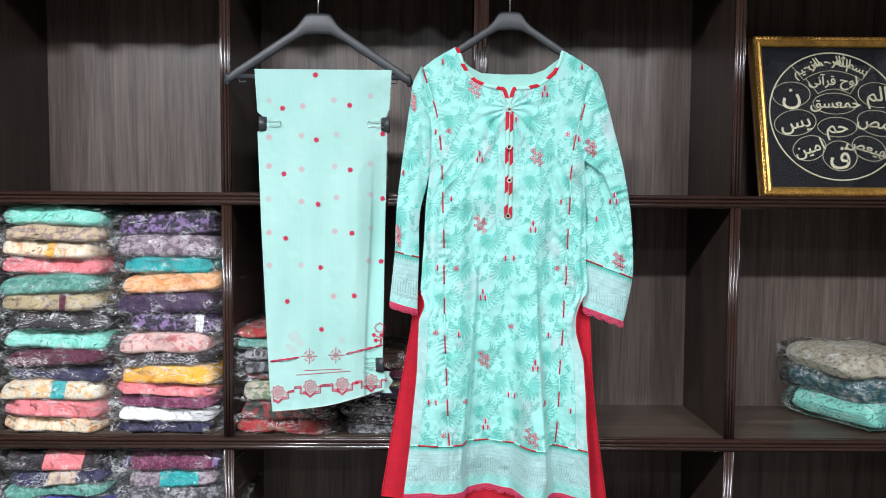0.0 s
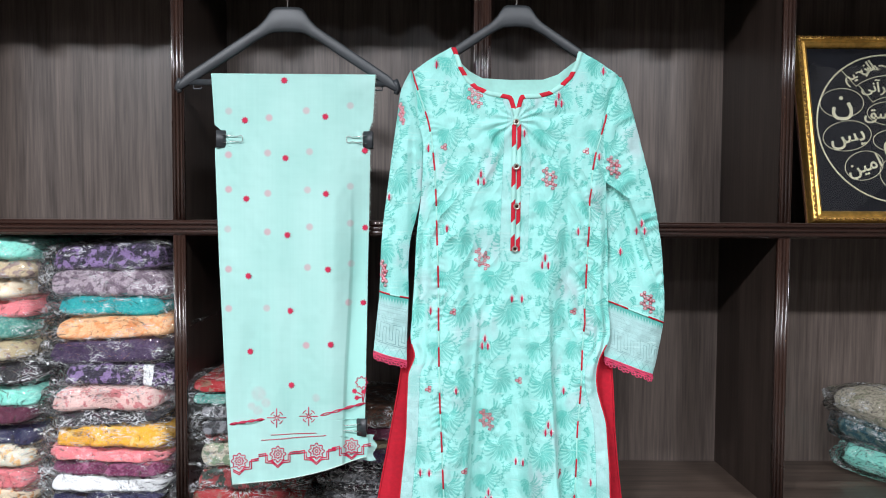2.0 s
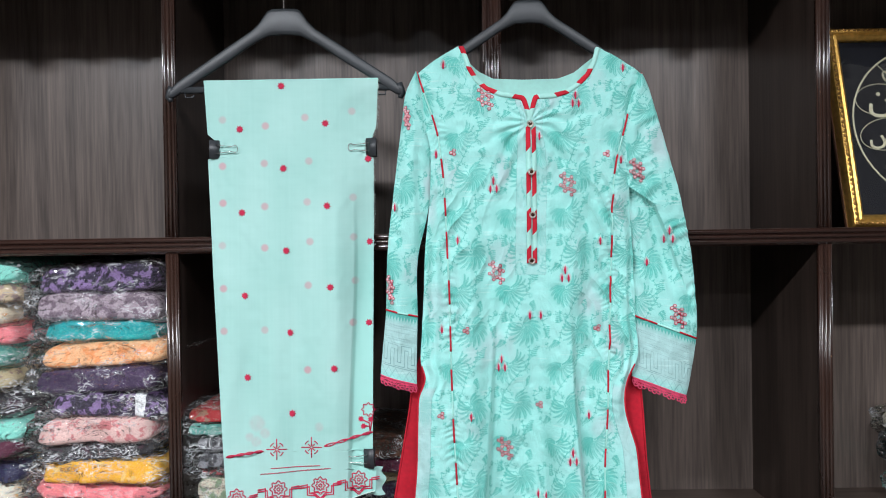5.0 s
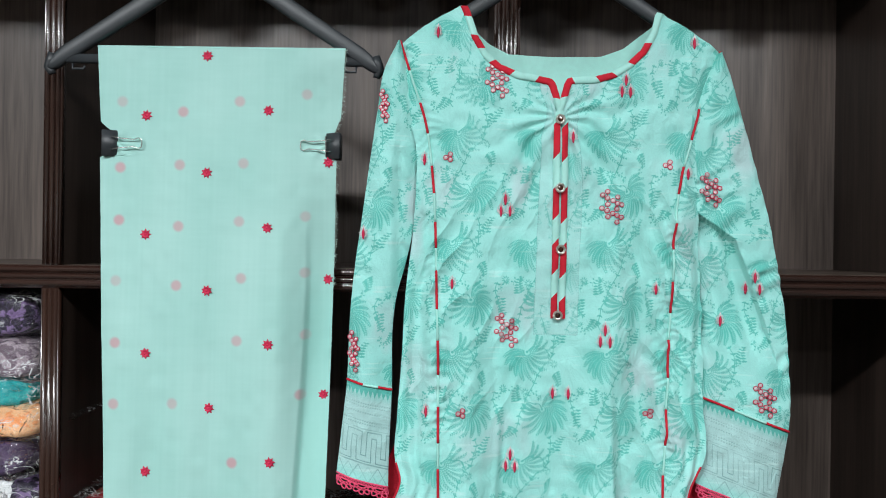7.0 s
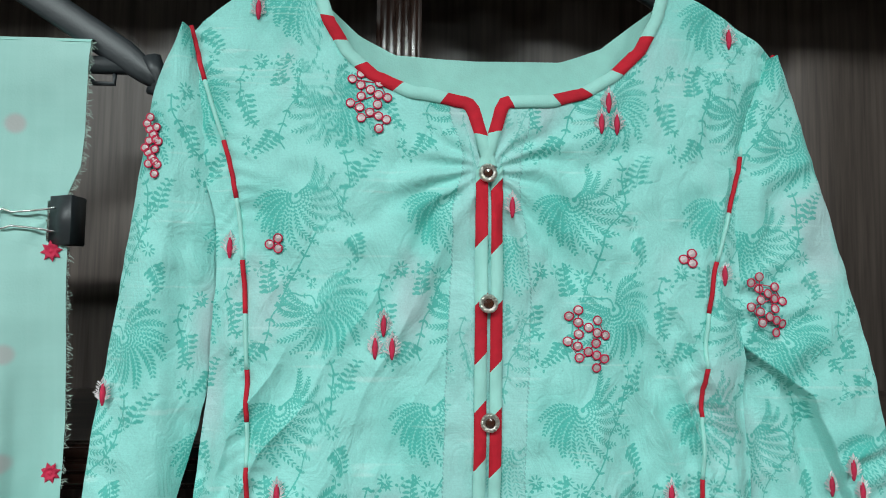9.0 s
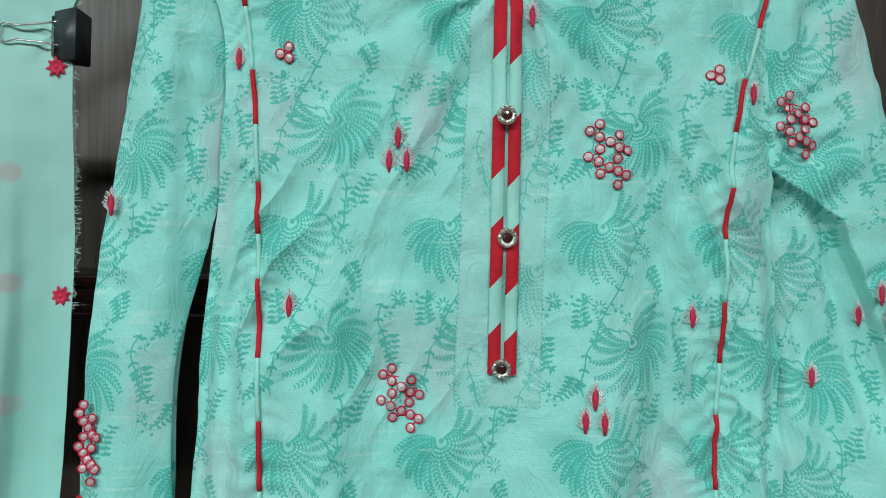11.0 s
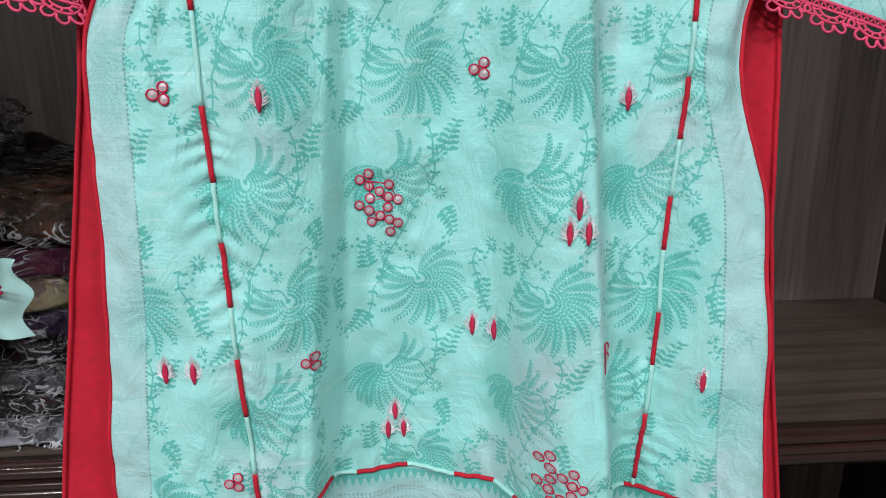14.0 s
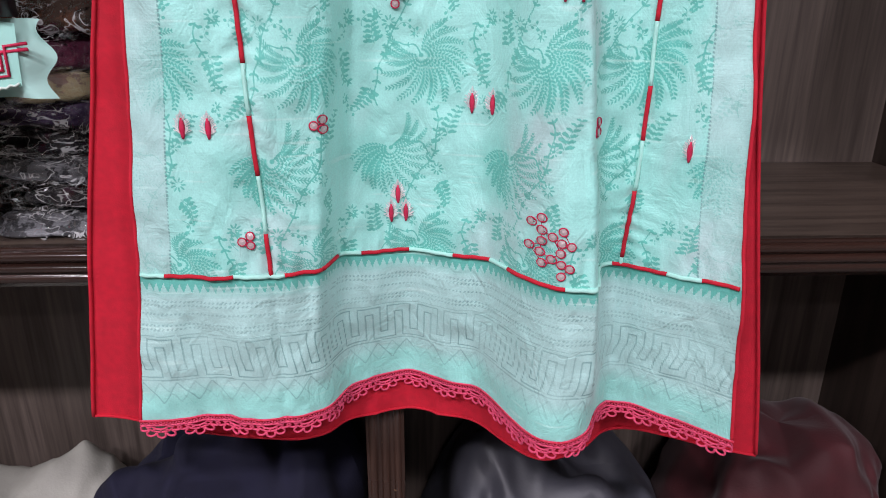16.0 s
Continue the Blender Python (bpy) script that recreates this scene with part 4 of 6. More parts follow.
def lace(name, edge, length, parent, scallop=0.0275, drop=1.32):
    """Crocheted edge: fans of loops; at(s, d): place at s along the edge and d below it."""
    bm = bmesh.new()
    at = lambda s, d: edge(s, d * drop)
    n = max(1, round(length / scallop))
    w = length / n
    r = 0.00080
    m = int(length / 0.003)
    for d in (0.0004, 0.0034):
        tube(bm, [at(length * i / m, d) for i in range(m + 1)], r * 1.25, 5)
    for i in range(int(length / 0.0042)):
        s = 0.0042 * (i + 0.5)
        tube(bm, [at(min(length, s - 0.0021), 0.0034), at(s, 0.0006), at(min(length, s + 0.0021), 0.0034)], r, 5)
    for k in range(n):
        c = (k + 0.5) * w
        for rad, q in ((0.0042, 10), (0.0068, 14)):
            tube(bm, [at(min(max(c + rad * math.cos(math.pi * i / q) * 1.46, 0), length), 0.0034 + rad * 0.72 * math.sin(math.pi * i / q)) for i in range(q + 1)], r, 5)
        for j in range(5):
            a = math.pi * (j + 0.5) / 5
            e0, e1 = math.pi * j / 5, math.pi * (j + 1) / 5
            p = []
            for i in range(9):
                b = e0 + (e1 - e0) * i / 8
                rad = 0.0068 + 0.0040 * math.sin(math.pi * i / 8) ** 0.6
                p.append(at(min(max(c + rad * math.cos(b) * 1.46, 0), length), 0.0034 + rad * 0.84 * math.sin(b)))
            tube(bm, p, r * 1.1, 5)
            tube(bm, [at(c + 0.0042 * 1.46 * math.cos(a), 0.0034 + 0.0042 * 0.72 * math.sin(a)), at(c + 0.0068 * 1.46 * math.cos(a), 0.0034 + 0.0068 * 0.72 * math.sin(a))], r, 5)
    return part(name, bm, M_LACE, parent, "pinkish red crocheted lace edging", True)


hx = np.linspace(float(EDGE_L(HEM_Z)), float(EDGE_R(HEM_Z)), 500)
hy = front_y(hx, HEM_Z + 0 * hx)
hs = np.concatenate([[0], np.cumsum(np.hypot(np.diff(hx), np.diff(hy)))])


def hem_at(s, d):
    return (float(np.interp(s, hs, hx)), float(np.interp(s, hs, hy)) - 0.0012 + 0.10 * d, HEM_Z + 0.0012 - d)


lace("hem_lace", hem_at, float(hs[-1]), kurta)
bm = bmesh.new()
tube(bm, [hem_at(s, 0.0006) for s in np.linspace(0, hs[-1], 300)], 0.0010, 6)
part("hem_edge", bm, M_RED, kurta, "", True)
for s, inner, outer, depth, hem in ((sl_l, IN_L, OUT_L, depth_l, (1.028, 1.047)), (sl_r, IN_R, OUT_R, depth_r, (1.036, 1.002))):
    fs = np.linspace(0, 1, 60)
    pp = [sleeve_point(inner, outer, depth, f, hem[0] + (hem[1] - hem[0]) * f) for f in fs]
    ss = np.concatenate([[0], np.cumsum([math.dist(a, b) for a, b in zip(pp[:-1], pp[1:])])])
    lace("cuff_lace", lambda q, d, pp=pp, ss=ss: (float(np.interp(q, ss, [p[0] for p in pp])), float(np.interp(q, ss, [p[1] for p in pp])) - 0.001, float(np.interp(q, ss, [p[2] for p in pp])) + 0.001 - d), float(ss[-1]), s)

# ---------------------------------------------------------------- embroidery on the kurta


def ring_on(bm_r, surf, cx, cz, r):
    pts = []
    for k in range(12):
        x, y, z = surf(cx + r * math.cos(2 * math.pi * k / 12), cz + r * math.sin(2 * math.pi * k / 12))
        pts.append((x, y - 0.0008, z))
    tube(bm_r, pts, 0.00054, 5, True)


DISCS = {}


def sequin_mesh(r):
    if r not in DISCS:
        bm = bmesh.new()
        vs = [bm.verts.new((0.95 * r * math.cos(2 * math.pi * k / 12), -0.0003, 0.95 * r * math.sin(2 * math.pi * k / 12))) for k in range(12)]
        c = bm.verts.new((0, -0.0009, 0))
        for k in range(12):
            bm.faces.new((vs[k], vs[(k + 1) % 12], c))
        DISCS[r] = bpy.data.meshes.new("sequin")
        bm.to_mesh(DISCS[r])
        bm.free()
        DISCS[r].materials.append(M_MIRROR)
    return DISCS[r]


def rings(parent, surf, cx, cz, places, r, label):
    a = bmesh.new()
    tube(a, [surf(cx + dx, cz + dz) for dx, dz in places], 0.0004, 4)
    o = part("embroidered_motif", a, M_THREAD, parent, label, True)
    for dx, dz in places:
        a = bmesh.new()
        ring_on(a, surf, cx + dx, cz + dz, r)
        part("thread_ring", a, M_THREAD, o, "", True)
    for dx, dz in places:
        d = new("sequin", sequin_mesh(r))
        d.parent = o
        x, z = cx + dx, cz + dz
        p = Vector(surf(x, z))
        gx = (surf(x + 0.002, z)[1] - surf(x - 0.002, z)[1]) / 0.004
        gz = (surf(x, z + 0.002)[1] - surf(x, z - 0.002)[1]) / 0.004
        n = Vector((gx, -1, gz)).normalized()
        q = Vector((0, -1, 0)).rotation_difference(n)
        d.matrix_local = Matrix.Translation(p + n * 0.0005) @ q.to_matrix().to_4x4()


SNOW = [((a - 224) * 0.000175, (560 - b_) * 0.000175) for a, b_ in ((192, 505), (228, 523), (256, 580), (228, 611), (190, 592), (194, 548), (192, 460), (160, 483), (262, 497), (292, 551), (259, 542), (155, 575), (197, 634), (260, 624), (290, 637), (262, 671))]
TRIO = [(0.0037 * math.cos(math.radians(a)), 0.0037 * math.sin(math.radians(a))) for a in (60, 190, 300)]


def buds(parent, surf, cx, cz, places, tilt=0.0):
    """Small almond buds in red thread with silver stitches round them."""
    a, b = bmesh.new(), bmesh.new()
    rng = random.Random(int((cx + cz) * 9999))
    for dx, dz in places:
        x, y, z = surf(cx + dx, cz + dz)
        L = 0.0068
        n = 9
        tube(a, [(x, y - 0.0008, z + L * (2 * i / n - 1)) for i in range(n + 1)], [0.0019 * max(0.12, math.sin(math.pi * (0.08 + 0.84 * i / n)) ** 0.8) for i in range(n + 1)], 7)
        for i in range(15):
            s = i / 14
            zz = z + L * (1.50 * s - 0.50)
            for side in (-1, 1):
                w = 0.0016 * math.sin(math.pi * min(1, 0.15 + 0.75 * s)) + 0.0004
                ln = (0.0014 + 0.0026 * rng.random()) * (1.15 - 0.7 * s)
                tube(b, [(x + side * (w + 0.0002), y - 0.0013, zz), (x + side * (w + 0.0004 + ln), y - 0.0011, zz + 0.0008 + 0.0018 * rng.random())], 0.00025, 4)
        for q in (-1, 0, 1):
            tube(b, [(x + 0.0005 * q, y - 0.0012, z + L * 0.55), (x + 0.0012 * q, y - 0.0012, z + L + 0.0008), (x + 0.0004 * q, y - 0.0008, z + L + 0.0046 - 0.0014 * abs(q))], 0.00034, 4)
    o = part("embroidered_bud", a, M_THREAD, parent, "red thread buds with silver stitching", True)
    part("silver_stitches", b, M_SILVER, o, "silver thread stitches")


front = lambda x, z: on_front(x, z, 0.0003)
TRI_BUDS = [(0.0, 0.0082), (-0.0052, -0.0062), (0.0056, -0.0062)]
for x, z in ((0.221, 1.381), (0.095, 1.227), (0.107, 0.911), (0.213, 0.744), (0.079, 1.534)):
    rings(kurta, front, x, z, SNOW, 0.0027, "snowflake of red rings with pale sequins")
for x, z in ((0.021, 1.439), (0.291, 1.433), (0.040, 1.126), (0.272, 1.126), (0.169, 0.990), (-0.006, 0.979), (0.064, 0.818), (0.013, 0.742), (0.246, 0.815)):
    rings(kurta, front, x, z, TRIO, 0.0028, "three red rings with pale sequins")
for x, z in ((0.091, 1.379), (0.214, 1.221), (0.102, 1.063), (0.220, 0.906), (0.113, 0.752), (0.237, 1.527)):
    buds(kurta, front, x, z, TRI_BUDS)
buds(kurta, front, 0.1625, 1.149, [(-0.0095, 0), (0.0095, 0)])
buds(kurta, front, 0.1715, 0.828, [(-0.0065, 0), (0.0065, 0)])
buds(kurta, front, -0.013, 0.817, [(-0.0085, 0), (0.0085, 0)])
for x, z in ((-0.009, 1.436), (0.317, 1.422), (0.027, 1.283), (0.279, 1.279), (-0.003, 1.127), (0.046, 0.975), (0.254, 0.972), (0.303, 0.802), (0.1725, 1.464), (0.006, 1.592), (0.322, 1.583)):
    buds(kurta, front, x, z, [(0, 0)])
lf = lambda x, z: (x, float(depth_l(np.array([[x]]), np.array([[z]]), np.array([[0.5]]))[0, 0]) + 0.001, z)
rf = lambda x, z: (x, float(depth_r(np.array([[x]]), np.array([[z]]), np.array([[0.5]]))[0, 0]) - 0.0005, z)
rings(sl_l, lf, -0.0595, 1.502, [(0.35 * a, b) for a, b in SNOW], 0.0024, "red rings with pale sequins folded over the sleeve's edge")
rings(sl_l, lf, -0.093, 1.200, [(0.42 * a, 1.25 * b) for a, b in SNOW], 0.0025, "red rings with pale sequins folded over the sleeve's edge")
buds(sl_l, lf, -0.083, 1.343, [(0, 0)])
rings(sl_r, rf, 0.345, 1.404, SNOW, 0.0027, "snowflake of red rings with pale sequins")
rings(sl_r, rf, 0.413, 1.146, SNOW, 0.0027, "snowflake of red rings with pale sequins")
buds(sl_r, rf, 0.400, 1.287, TRI_BUDS)
buds(sl_r, rf, 0.364, 1.240, [(0, 0)])

# ---------------------------------------------------------------- hangers
M_BLACK = plain("black_plastic", (0.030, 0.034, 0.038), 0.42, grain=0.25, scale=40, bump=0.1, bscale=500)
M_WIRE = plain("steel_wire", (0.62, 0.62, 0.60), 0.25, 0.95, 0.1)


def loft(bm, stations, half_depth, y, sides=12):
    """A bar with a rounded section through (x, upper z, lower z)."""
    rings_ = []
    n = len(stations)
    for i, (x, a, b) in enumerate(stations):
        c, h = (a + b) / 2, (a - b) / 2
        ring = []
        for k in range(sides):
            t = 2 * math.pi * k / sides
            cx, sx = math.cos(t), math.sin(t)
            e = 0.55
            ring.append(bm.verts.new((x, y + half_depth * math.copysign(abs(cx) ** e, cx), c + h * math.copysign(abs(sx) ** e, sx))))
        rings_.append(ring)
    for p, q in zip(rings_[:-1], rings_[1:]):
        for k in range(sides):
            bm.faces.new((p[k], p[(k + 1) % sides], q[(k + 1) % sides], q[k]))
    bm.faces.new(rings_[0])
    bm.faces.new(rings_[-1][::-1])
    bmesh.ops.recalc_face_normals(bm, faces=bm.faces[:])


RAIL_Z = 1.845


def hanger(xc, y, top, wide, drop, with_bar, label):
    t = thing("coat_hanger", label, "hanger", "black hangers")
    UP = lines_at([(0, 1.0), (0.024, 0.995), (0.032, 0.965), (0.040, 0.870), (0.056, 0.765), (0.10, 0.585), (0.15, 0.375), (0.195, 0.190), (0.207, 0.115), (0.214, 0.050)])
    LO = lines_at([(0, 0.700), (0.030, 0.688), (0.060, 0.590), (0.10, 0.420), (0.15, 0.220), (0.185, 0.075), (0.205, 0.000), (0.214, 0.000)])
    bm = bmesh.new()
    ds = [0.214 * (k / 30) for k in range(-30, 31)]
    loft(bm, [(xc + d * wide, top - drop + drop * float(UP(abs(d))), top - drop + drop * float(LO(abs(d)))) for d in ds], 0.0058, y)
    part("body", bm, M_BLACK, t, "", True)
    if with_bar:
        bm = bmesh.new()
        z = top - drop + 0.015
        loft(bm, [(xc + d, z + 0.006, z - 0.006) for d in (-0.203, -0.1, 0.0, 0.1, 0.203)], 0.0045, y)
        part("trouser_bar", bm, M_BLACK, t, "", True)
        for s in (-1, 1):
            bm = bmesh.new()
            x = xc + s * 0.206
            tube(bm, [(x, y, z + 0.006), (x + s * 0.004, y, z - 0.004), (x + s * 0.007, y, z - 0.012), (x + s * 0.004, y, z - 0.0175), (x - s * 0.001, y, z - 0.0165)], [0.007, 0.0068, 0.006, 0.005, 0.003], 8)
            part("end_hook", bm, M_BLACK, t, "", True)
            bm = bmesh.new()
            x = xc + s * 0.172
            tube(bm, [(x + s * 0.010, y, z - 0.005), (x + s * 0.010, y, z - 0.013), (x - s * 0.004, y, z - 0.013), (x - s * 0.006, y, z - 0.009)], 0.0017, 6)
            part("strap_hook", bm, M_BLACK, t, "", True)
    bm = bmesh.new()
    c = RAIL_Z
    pts = [(xc, y, top - 0.012), (xc, y, top + 0.03), (xc + 0.001, y, c - 0.012)]
    for k in range(11):
        a = math.radians(200 - 22 * k)
        pts.append((xc, y + 0.0075 * math.cos(a), c + 0.0075 * math.sin(a)))
    tube(bm, pts, 0.0016, 8)
    part("hook", bm, M_WIRE, t, "thin steel hook", True)
    return t


hanger(0.1585, 1.5735, 1.7115, 0.86, 0.138, False, "black plastic hanger with sloping arms inside the kurta's neck")
hanger(-0.2815, 1.588, 1.709, 1.0, 0.160, True, "black plastic hanger with a bar carrying a folded scarf")
bm = bmesh.new()
tube(bm, [(-2.28, 1.581, RAIL_Z), (2.48, 1.581, RAIL_Z)], 0.0055, 10)
for x in (-1.098, -0.5065, 0.709, 1.31):
    tube(bm, [(x, 1.581, RAIL_Z), (x, 1.600, RAIL_Z + 0.006), (x, 1.622, RAIL_Z + 0.012)], 0.004, 8)
tagged(link("hanging_rail", bm, M_WIRE, None, "", True), "thin steel rail under the top shelf that carries the hangers", "rail")

# ---------------------------------------------------------------- scarf (dupatta)
scarf = thing("scarf", "sheer mint scarf with red star embroidery, folded over a hanger", "scarf")


def scarf_depth(x, z):
    x, z = np.asarray(x, float), np.asarray(z, float)
    y = 1.5775 - (1.577 - z) * 0.050
    y = y + 0.0016 * vnoise(x, z, 0.05, 0.25, 61) * smooth(1.57, 1.40, z)
    y = y + 0.0040 * np.sin(2 * math.pi * x / 0.085 + 1.5 + 1.2 * vnoise(x, z, 0.1, 0.2, 63)) * smooth(1.50, 1.0, z)
    fold = -0.153 - 0.016 * smooth(1.30, 0.86, z)
    y = y + 0.007 * smooth(fold - 0.006, fold + 0.002, x) * smooth(1.42, 1.15, z)
    y = y + (0.010 + 0.020 * smooth(1.45, 1.30, z)) * (1 - 0.6 * smooth(1.2, 0.95, z)) * smooth(-0.195, -0.130, x) * smooth(1.57, 1.50, z)
    y = y + 0.0006 * vnoise(x, z, 0.012, 0.016, 62)
    for cx, cz in ((-0.395, 1.453), (-0.135, 1.453), (-0.147, 0.897)):
        r = np.hypot(x - cx, z - cz)
        y = y - 0.0012 * np.exp(-(r / 0.022) ** 2) * np.cos(5 * np.arctan2(z - cz, x - cx))
    return y


def scarf_at(x, z, out=0.0):
    """From the flat layout of the scarf to its place."""
    d = scarf_depth(x, z)
    k = d / 1.57
    return np.asarray(x) * k, d - out, 1.25 + (np.asarray(z) - 1.25) * k


SC_L = lines_at([(0.75, -0.387), (0.785, -0.388), (0.847, -0.394), (1.015, -0.402), (1.220, -0.411), (1.4365, -0.418), (1.4385, -0.398), (1.4665, -0.396), (1.4685, -0.404), (1.480, -0.418), (1.577, -0.424)])
SC_R = lines_at([(0.75, -0.124), (0.838, -0.126), (0.876, -0.124), (0.8795, -0.146), (0.911, -0.147), (0.9125, -0.130), (1.158, -0.126), (1.436, -0.121), (1.4385, -0.135), (1.4660, -0.136), (1.4690, -0.124), (1.490, -0.116), (1.577, -0.111)])
SC_B = curve_at([(-0.43, 0.782), (-0.388, 0.785), (-0.320, 0.791), (-0.252, 0.801), (-0.190, 0.818), (-0.126, 0.838), (-0.10, 0.842)])
f = np.linspace(0, 1, 190)[None, :]
t = np.linspace(0, 1, 560)[:, None]
xb = -0.388 + 0.262 * f
Zn = 1.577 + (SC_B(xb) + 0.0012 * np.sin(xb * 900) - 1.577) * t
Xn = SC_L(Zn) + (SC_R(Zn) - SC_L(Zn)) * f
# stars of the layer behind; their show-through is painted into the front cloth
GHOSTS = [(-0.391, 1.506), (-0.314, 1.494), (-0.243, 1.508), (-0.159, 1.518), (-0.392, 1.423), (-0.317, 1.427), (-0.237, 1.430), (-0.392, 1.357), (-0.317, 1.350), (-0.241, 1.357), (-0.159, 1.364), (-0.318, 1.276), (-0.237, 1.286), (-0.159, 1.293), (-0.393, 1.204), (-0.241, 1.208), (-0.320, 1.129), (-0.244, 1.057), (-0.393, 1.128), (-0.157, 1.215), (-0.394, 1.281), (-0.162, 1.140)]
painted_ghost = np.zeros_like(Zn)
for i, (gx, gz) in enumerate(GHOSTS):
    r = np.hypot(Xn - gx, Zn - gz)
    painted_ghost = np.maximum(painted_ghost, smooth(0.0085, 0.0045, r) * (0.50 + 0.5 * ((i * 37) % 10) / 10))
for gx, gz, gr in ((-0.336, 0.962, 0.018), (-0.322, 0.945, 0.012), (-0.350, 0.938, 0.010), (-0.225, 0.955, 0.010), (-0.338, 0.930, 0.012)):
    painted_ghost = np.maximum(painted_ghost, 0.38 * smooth(gr, gr * 0.5, np.hypot(Xn - gx, Zn - gz)) * (0.8 + 0.3 * vnoise(Xn, Zn, 0.006, 0.006, 66)))
layer = smooth(-0.156 - 0.016 * smooth(1.30, 0.86, Zn) - 0.004, -0.152 - 0.016 * smooth(1.30, 0.86, Zn), Xn) * smooth(1.36, 1.20, Zn)
weave = 0.5 + 0.08 * vnoise(Xn, Zn, 0.0018, 0.12, 67) + 0.06 * vnoise(Xn, Zn, 0.03, 0.0022, 68) + 0.28 * vnoise(Xn, Zn, 0.05, 0.09, 65)

M_SCARF, nt, b = nodes_of("sheer_mint")
tc = nt.nodes.new("ShaderNodeTexCoord")


def _mixc(fac, a, col, k):
    x = nt.nodes.new("ShaderNodeMix")
    x.data_type = "RGBA"
    at = nt.nodes.new("ShaderNodeAttribute")
    at.attribute_name = fac
    mu = nt.nodes.new("ShaderNodeMath")
    mu.operation = "MULTIPLY"
    mu.inputs[1].default_value = k
    nt.links.new(at.outputs["Fac"], mu.inputs[0])
    nt.links.new(mu.outputs[0], x.inputs[0])
    if isinstance(a, tuple):
        x.inputs[6].default_value = (*a, 1)
    else:
        nt.links.new(a, x.inputs[6])
    x.inputs[7].default_value = (*col, 1)
    return x.outputs[2]


c_ = _mixc("weave", (0.32, 0.60, 0.54), (0.44, 0.71, 0.655), 1.0)
# show-through tint mixed into the base colour, no light passes the cloth
c_ = _mixc("painted_ghost", c_, (0.56, 0.33, 0.36), 0.95)
c_ = _mixc("layer", c_, (0.30, 0.68, 0.60), 0.5)
nt.links.new(c_, b.inputs["Base Color"])
b.inputs["Roughness"].default_value = 0.7
b.inputs["Sheen Weight"].default_value = 0.3
nn = nd(nt, "ShaderNodeTexNoise", Scale=700.0, Detail=3.0)
nt.links.new(tc.outputs["Object"], nn.inputs["Vector"])
bp = nd(nt, "ShaderNodeBump", Strength=0.25, Distance=0.0005)
nt.links.new(nn.outputs[0], bp.inputs["Height"])
nt.links.new(bp.outputs[0], b.inputs["Normal"])

sheet("front_layer", *scarf_at(Xn, Zn), M_SCARF, scarf, dict(painted_ghost=painted_ghost, layer=layer, weave=weave), "sheer mint cloth with faded stars showing through")
f2, t2 = np.linspace(0, 1, 50)[None, :], np.linspace(0, 1, 120)[:, None]
xb2 = -0.386 + 0.262 * f2
Zk = 1.5775 + (SC_B(xb2) + 0.012 - 1.5775) * t2
Xk = SC_L(Zk) + 0.004 + (SC_R(Zk) - SC_L(Zk) - 0.014) * f2
xa, ya, za = scarf_at(Xk, Zk)
sheet("back_layer", xa, ya + 0.019 - 0.010 * smooth(1.50, 1.0, Zk), za, M_SCARF, scarf, dict(painted_ghost=Zk * 0, layer=Zk * 0 + 0.35, weave=Zk * 0 + 0.5))
bm = bmesh.new()
prev = None
for k in range(40):
    x = -0.424 + 0.313 * k / 39
    row = []
    for j in range(9):
        a = math.pi * j / 8
        row.append(bm.verts.new((x * 1.005, 1.587 - 0.0098 * math.cos(a), 1.5765 + 0.004 * math.sin(a))))
    if prev:
        for j in range(8):
            bm.faces.new((prev[j], prev[j + 1], row[j + 1], row[j]))
    prev = row
part("top_fold", bm, M_MINT, scarf, "", True)
# frayed selvedge
bm = bmesh.new()
rng = random.Random(4)
for k in range(420):
    z = 1.575 - 0.30 * rng.random() ** 1.3
    x = float(SC_R(z)) - 0.0006
    p = scarf_at(x, z)
    ln = 0.0008 + 0.0042 * rng.random() ** 3
    dz = 0.006 * (rng.random() - 0.6)
    tube(bm, [(p[0], p[1] + 0.0006, p[2]), (p[0] + ln * 0.6, p[1] + 0.001 + 0.001 * rng.random(), p[2] + dz * 0.4), (p[0] + ln, p[1] + 0.0015, p[2] + dz)], 0.00016, 3)
tagged(part("frayed_edge", bm, plain("pale_fray", (0.52, 0.66, 0.58), 0.8), scarf), "pale frayed selvedge threads", kind="stuff")


def star_mesh(R):
    bm = bmesh.new()
    n = 8
    ring = []
    for k in range(2 * n):
        r = R if k % 2 == 0 else R * 0.60
        a = math.pi * k / n
        ring.append(bm.verts.new((r * math.cos(a), -0.0002, r * math.sin(a))))
    mid = [bm.verts.new((R * 0.52 * math.cos(math.pi * k / n), -0.0013, R * 0.52 * math.sin(math.pi * k / n))) for k in range(2 * n)]
    inn = [bm.verts.new((R * 0.24 * math.cos(math.pi * k / n), -0.0006, R * 0.24 * math.sin(math.pi * k / n))) for k in range(2 * n)]
    c = bm.verts.new((0, -0.0016, 0))
    m = 2 * n
    for k in range(m):
        bm.faces.new((ring[k], ring[(k + 1) % m], mid[(k + 1) % m], mid[k]))
        bm.faces.new((mid[k], mid[(k + 1) % m], inn[(k + 1) % m], inn[k]))
        bm.faces.new((inn[k], inn[(k + 1) % m], c))
    me = bpy.data.meshes.new("embroidered_star")
    bm.to_mesh(me)
    bm.free()
    me.materials.append(M_THREAD)
    return me


